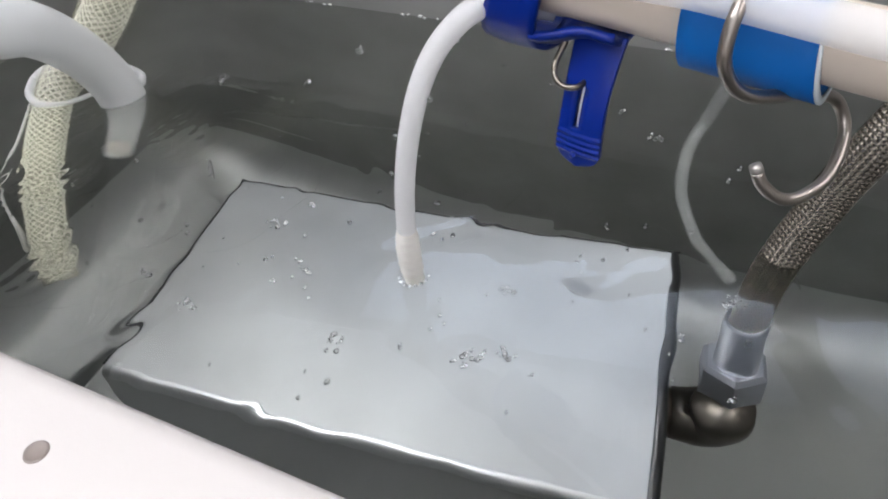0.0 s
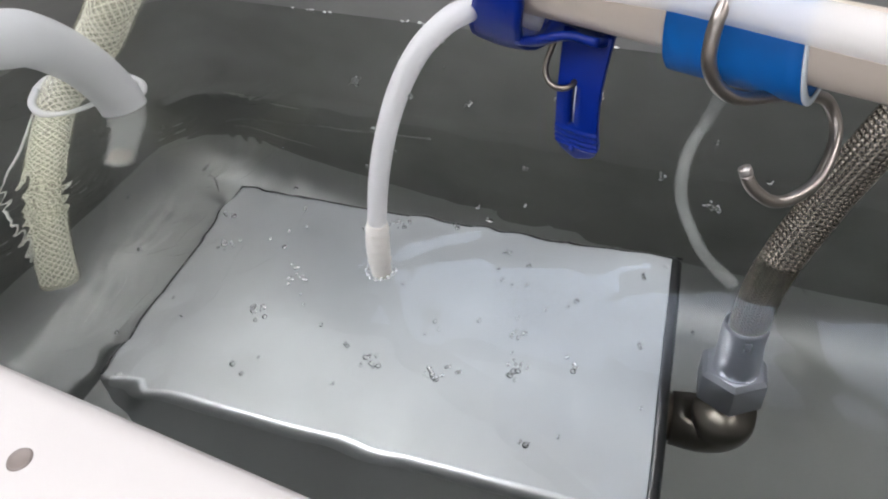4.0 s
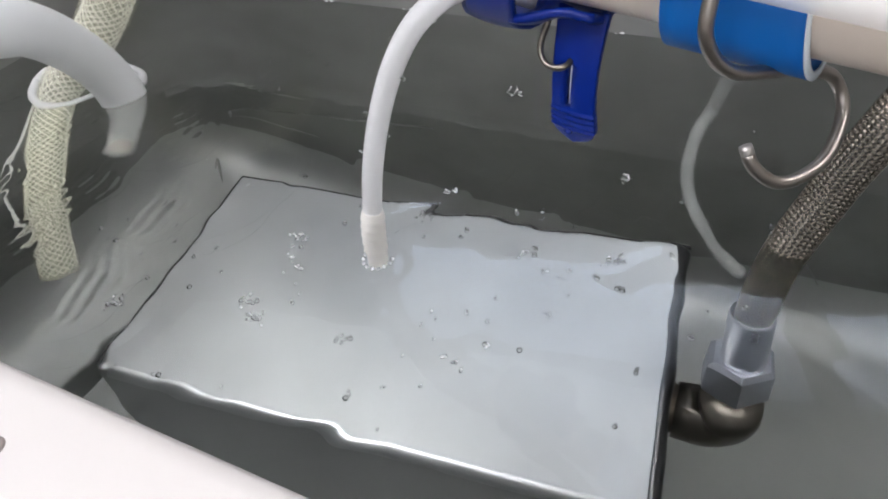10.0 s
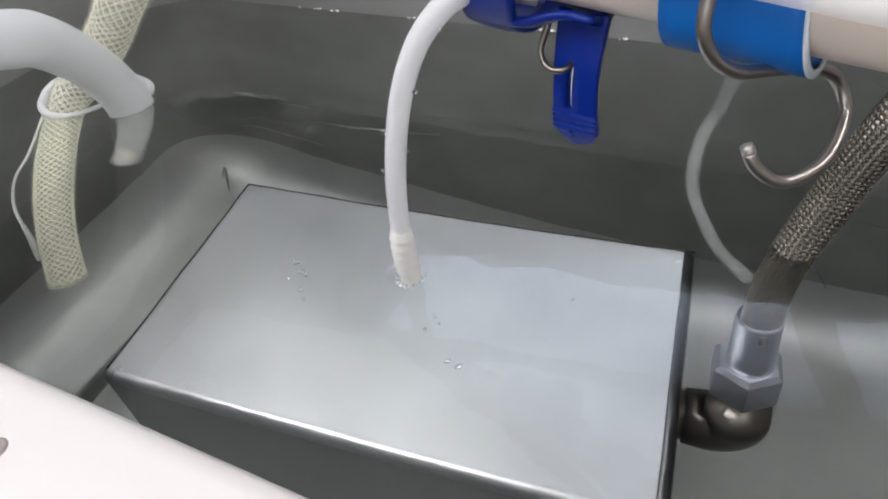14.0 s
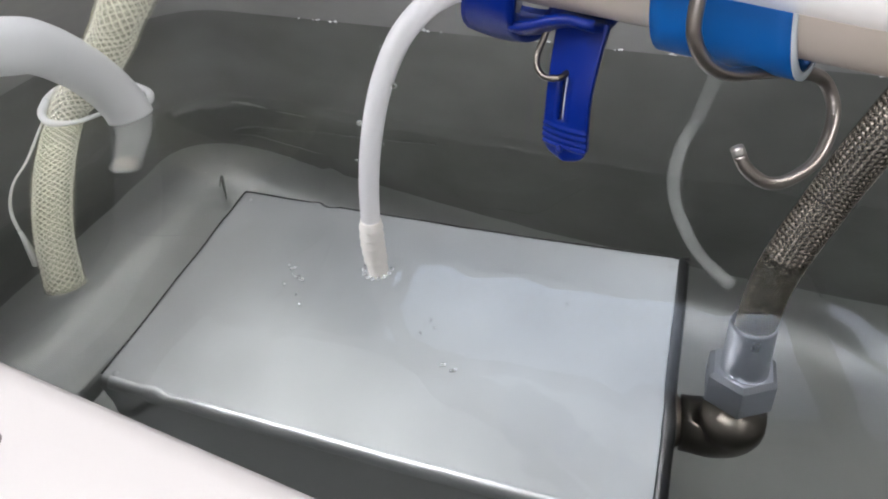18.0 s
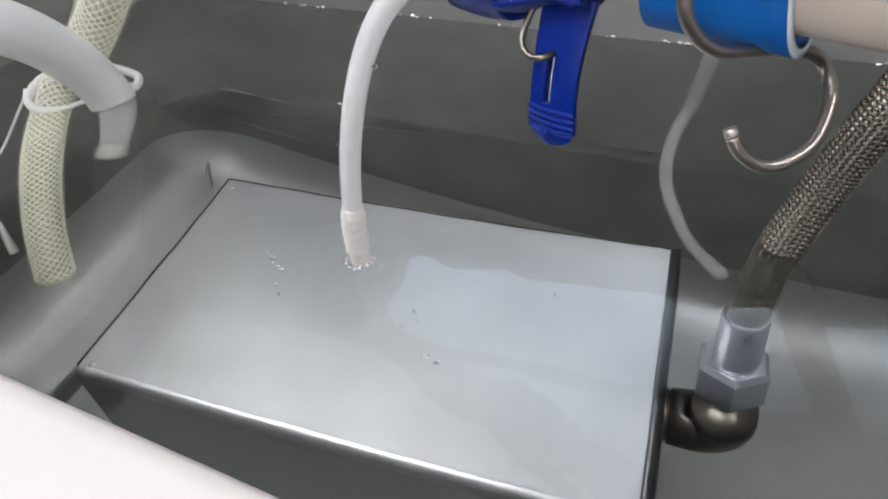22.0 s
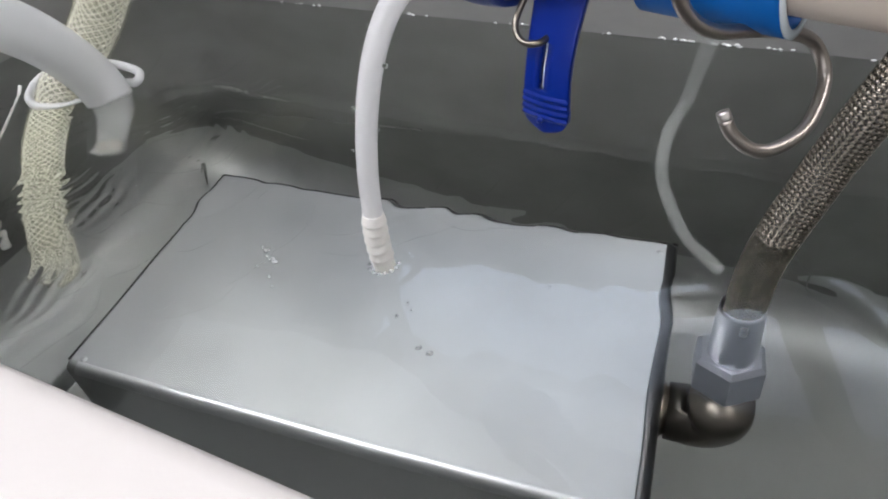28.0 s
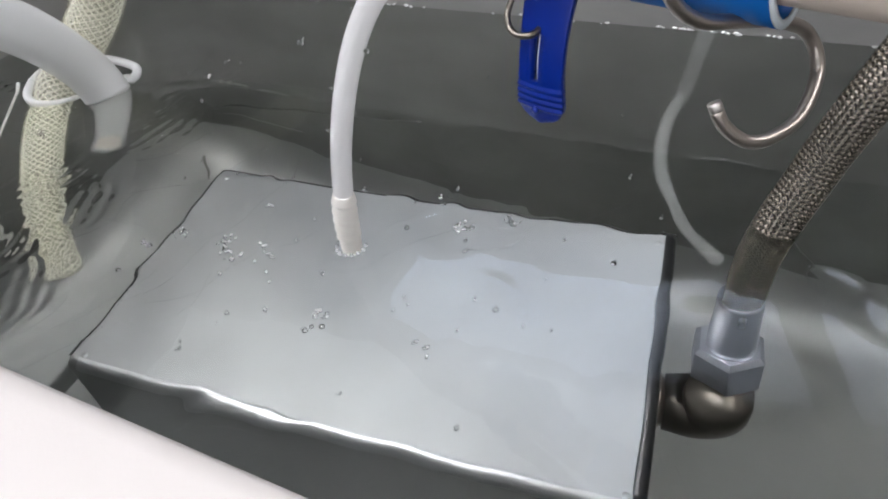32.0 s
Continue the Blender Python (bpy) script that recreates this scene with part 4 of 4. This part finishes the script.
rafts = [bubble_cluster(random.choice((1, 1, 1, 1, 1, 2, 2, 3, 9, 13)), afloat(0.355, -0.06)) for k in range(76)]

# ---- low wave crests that run over the water while it is stirred ----


def crest(length, width, height, bend, ridges=1):
    """A flat-bottomed lens of water, bowed like a piece of a ring."""
    nu, nv = (28, 10) if ridges == 1 else (48, 8 * ridges)
    bm = bmesh.new()
    grid = []
    for i in range(nu + 1):
        s = i / nu * 2 - 1
        row = []
        for j in range(nv + 1):
            q = j / nv * 2 - 1
            w = width * (0.35 + 0.65 * math.sqrt(max(0, 1 - s * s))) / 2
            h = height * math.cos(q * math.pi / 2) ** 2 * (0.55 - 0.45 * math.cos(math.pi * ridges * (q + 1) + 1.5 * math.sin(s * 5)) * (0.7 + 0.3 * math.sin(s * 19 + 4 * q)) if ridges > 1 else 1) * math.cos(s * math.pi / 2) ** 2 * (1 + 0.3 * math.sin(s * 9))
            row.append(bm.verts.new((q * w - bend * s * s * length + 0.002 * math.sin(s * 7), s * length / 2, h if 0 < i < nu and 0 < j < nv else 0)))
        grid.append(row)
    for i in range(nu):
        for j in range(nv):
            bm.faces.new((grid[i][j], grid[i][j + 1], grid[i + 1][j + 1], grid[i + 1][j])).smooth = True
    rim = [grid[i][0] for i in range(nu + 1)] + [grid[nu][j] for j in range(1, nv + 1)] + [grid[i][nv] for i in range(nu - 1, -1, -1)] + [grid[0][j] for j in range(nv - 1, 0, -1)]
    flat = bm.faces.new([bm.verts.new((v.co.x, v.co.y, -0.00006)) for v in rim])
    flat.normal_update()
    if flat.normal.z > 0:
        flat.normal_flip()
    return bm


CRESTS = []
for k in range(40):
    near = k < 16
    c = part("wave_crest", crest(random.uniform(0.06, 0.085) if near else random.uniform(0.06, 0.12), random.uniform(0.04, 0.055) if near else random.uniform(0.016, 0.026), random.uniform(0.0008, 0.0013) * (0.8, 0.8, 0.5, 0.3)[k % 4] if near else random.uniform(0.0002, 0.00045), random.uniform(0.1, 0.25), 5 if near else 1), CREST, turn_out=False)
    tagged(c, "low clear wave crest running over the stirred water", "wave", "wave crests")
    c.visible_shadow = False
    CRESTS.append((c, near, random.uniform(0, 6.28), random.uniform(0.7, 1.3)))

# ---- motion ----


def motions():
    swing_left, swing_right = Vector((0.1529, 0.0548, 0)), Vector((0.1692, 0.0535, 0))
    rest = Vector((0.1529, 0.0524, 0)) - CLAMP

    def tube_pose(p):
        q = rest.rotation_difference(Vector(p) - CLAMP)
        return Matrix.LocRotScale(CLAMP, q, None)

    def leaned(m, foot, angle):
        """The pose m, leaned sideways about the tube's foot."""
        f = Vector(foot)
        return Matrix.Translation(f) @ pose(0, 0, 0, 0, angle, 0) @ Matrix.Translation(-f) @ m

    mid = (0.1471, 0.0593, 0)
    rows = [(0, swing_right), (0.8, swing_right), (1.0, mid), (1.2, swing_left), (11.1, swing_left), (11.4, swing_right), (17.6, swing_right), (17.8, (0.149, 0.0545, 0)), (18.0, swing_left),
            (26.2, swing_left), (26.6, swing_right), (31.2, swing_right), (31.45, swing_left), (32, swing_left)]
    walk(tube, [(t, leaned(tube_pose(p), p, -1.5 if 17.7 < t < 26.4 else 0.0)) for t, p in rows])
    walk(ring, [(t, afloat(p[0] + 0.002, p[1] - 0.004, 0.0, 0.0003)) for t, p in rows])
    walk(peg, [(t, pose(*(PEG_AT + AX * d), a, 0, PIPE_TURN)) for t, a, d in ((0, 0, -0.001), (0.8, 0, -0.001), (1.1, 9, -0.003), (17.6, 9, -0.003), (17.9, 0, 0.0005), (26.2, 0, 0.0005), (26.6, 0.5, 0.0005), (31.2, 0.5, 0.0005), (31.45, 3, 0), (32, 3, 0))])
    walk(thin, [(t, pose(*THIN_AT) if late else pose(*(THIN_AT + Vector((0.0075, 0.0, 0.0))))) for t, late in ((0, 0), (17.5, 0), (18.0, 1), (32, 1))])

    def swung(pivot, angle, shift):
        """A hose's pose: its sunk end swung sideways about a point at the water, and the whole hose shifted a little."""
        p = Vector(pivot)
        return Matrix.Translation(p + Vector((shift, 0, 0))) @ pose(0, 0, 0, 0, angle, 0) @ Matrix.Translation(-p)

    drift = ((0, 0), (12, 0), (19, 0.1), (22, 0.6), (23.5, 0.85), (25.5, 1.0), (32, 1.0))
    walk(rein, [(t, swung((-0.1318, 0.1585, 0.0), -3.5 * q, 0.014 * q)) for t, q in drift])
    walk(tie, [(t, swung((-0.1318, 0.1585, 0.0), -3.5 * q, 0.014 * q)) for t, q in drift])
    walk(thick, [(t, swung((-0.085, 0.1605, 0.0195), -6.0 * q, 0.001 * q)) for t, q in drift])

    rnd = random.Random(5)

    def stir(t):
        """How much the water is stirred at a time, 0 to 1."""
        if t <= 11.8:
            return 1.0
        if t < 13.6:
            return (13.6 - t) / 1.8
        if t < 27.0:
            return 0.0
        return min(1.0, (t - 27.0) / 3.5)

    for k, raft in enumerate(rafts):
        phase, size, speed = rnd.uniform(0, 6.28), rnd.uniform(0.35, 1.0), rnd.uniform(0.10, 0.22)
        park = (rnd.uniform(0.345, 0.365), rnd.uniform(-0.08, -0.045))
        late = rnd.uniform(0, 0.75)
        path = []
        for i in range(0, 65):
            t = i / 2
            a = phase - speed * t
            rx, ry, mx, my = (0.25, 0.135, 0.10, 0.13) if k % 3 == 0 else (0.15, 0.075, 0.16, 0.045)
            x, y = mx + rx * size * math.cos(a) + 0.012 * math.sin(t * 0.9 + k), my + ry * size * math.sin(a) + 0.008 * math.sin(t * 1.3 + 2 * k)
            y = min(max(y, -0.035 - 0.117 * x), 0.296 - 0.117 * x)
            w = stir(t) if t < 20 else (max(0.0, min(1.0, (t - 29.3) / 2.5)) if k % 4 else 0.0)
            w = max(0.0, min(1.0, (w - late) / 0.2))
            w = w * w * (3 - 2 * w)
            path.append((t, afloat(park[0] + (x - park[0]) * w, park[1] + (y - park[1]) * w, 25 * math.sin(0.4 * t + k))))
        walk(raft, path)
    over_edges = ([(0.06 + 0.033 * i, -0.031) for i in range(6)] + [(0.058, -0.015 + 0.03 * i) for i in range(4)]
                  + [(0.075 + 0.034 * i, 0.092) for i in range(7)] + [(0.289, 0.0 + 0.035 * i) for i in range(3)] + [(0.12, 0.03), (0.2, 0.02), (0.24, 0.05), (0.34, 0.04)])
    for k, (c, near, phase, speed) in enumerate(CRESTS):
        if near:
            cx, cy, turn = -0.135 + 0.048 * (k // 4) + rnd.uniform(-0.01, 0.01), 0.005 + 0.068 * (k % 4) + rnd.uniform(-0.015, 0.015), rnd.uniform(-35, 25)
        else:
            (cx, cy), turn = over_edges[k - 16], rnd.uniform(-80, 80)
            cx, cy = cx + rnd.uniform(-0.008, 0.008), cy + rnd.uniform(-0.008, 0.008)
        park = (0.418 + 0.026 * (k % 3) - 0.0001 * k, -0.06 + 0.0075 * k)
        go = 12.85 if k % 2 else 13.85
        front = 16 <= k < 22
        back = 28.1 if front else (26.2 if near and k % 2 else (26.5 if k % 2 else 26.9))
        path = []
        for i in range(0, 161):
            t = i / 5
            run = 0.018 * math.sin(phase + 0.9 + 2.4 * speed * t) + 0.008 * math.sin(5 * speed * t + k)
            x, y = cx + run * math.cos(radians(turn)), cy + run * math.sin(radians(turn))
            w = max(0.0, min(1.0, ((go - t) if t < 20 else (t - back)) / 0.75))
            if not near and k % 3 == 0 and 17 < t < 20:
                w = max(0.0, min(1.0, 1.6 - abs(t - 18.1) / 0.5))
            w = w * w * (3 - 2 * w)
            side = 0.0 if front and t > 20 else 4 * w * (1 - w)
            px, py = park[0] + (x - park[0]) * w, park[1] + (y - park[1]) * w
            py += side * (0.255 - 0.117 * px - py)
            path.append((t, afloat(px, py, turn + 10 * math.sin(phase + t), 0.0002 + 0.00001 * k)))
        walk(c, path)


motions()
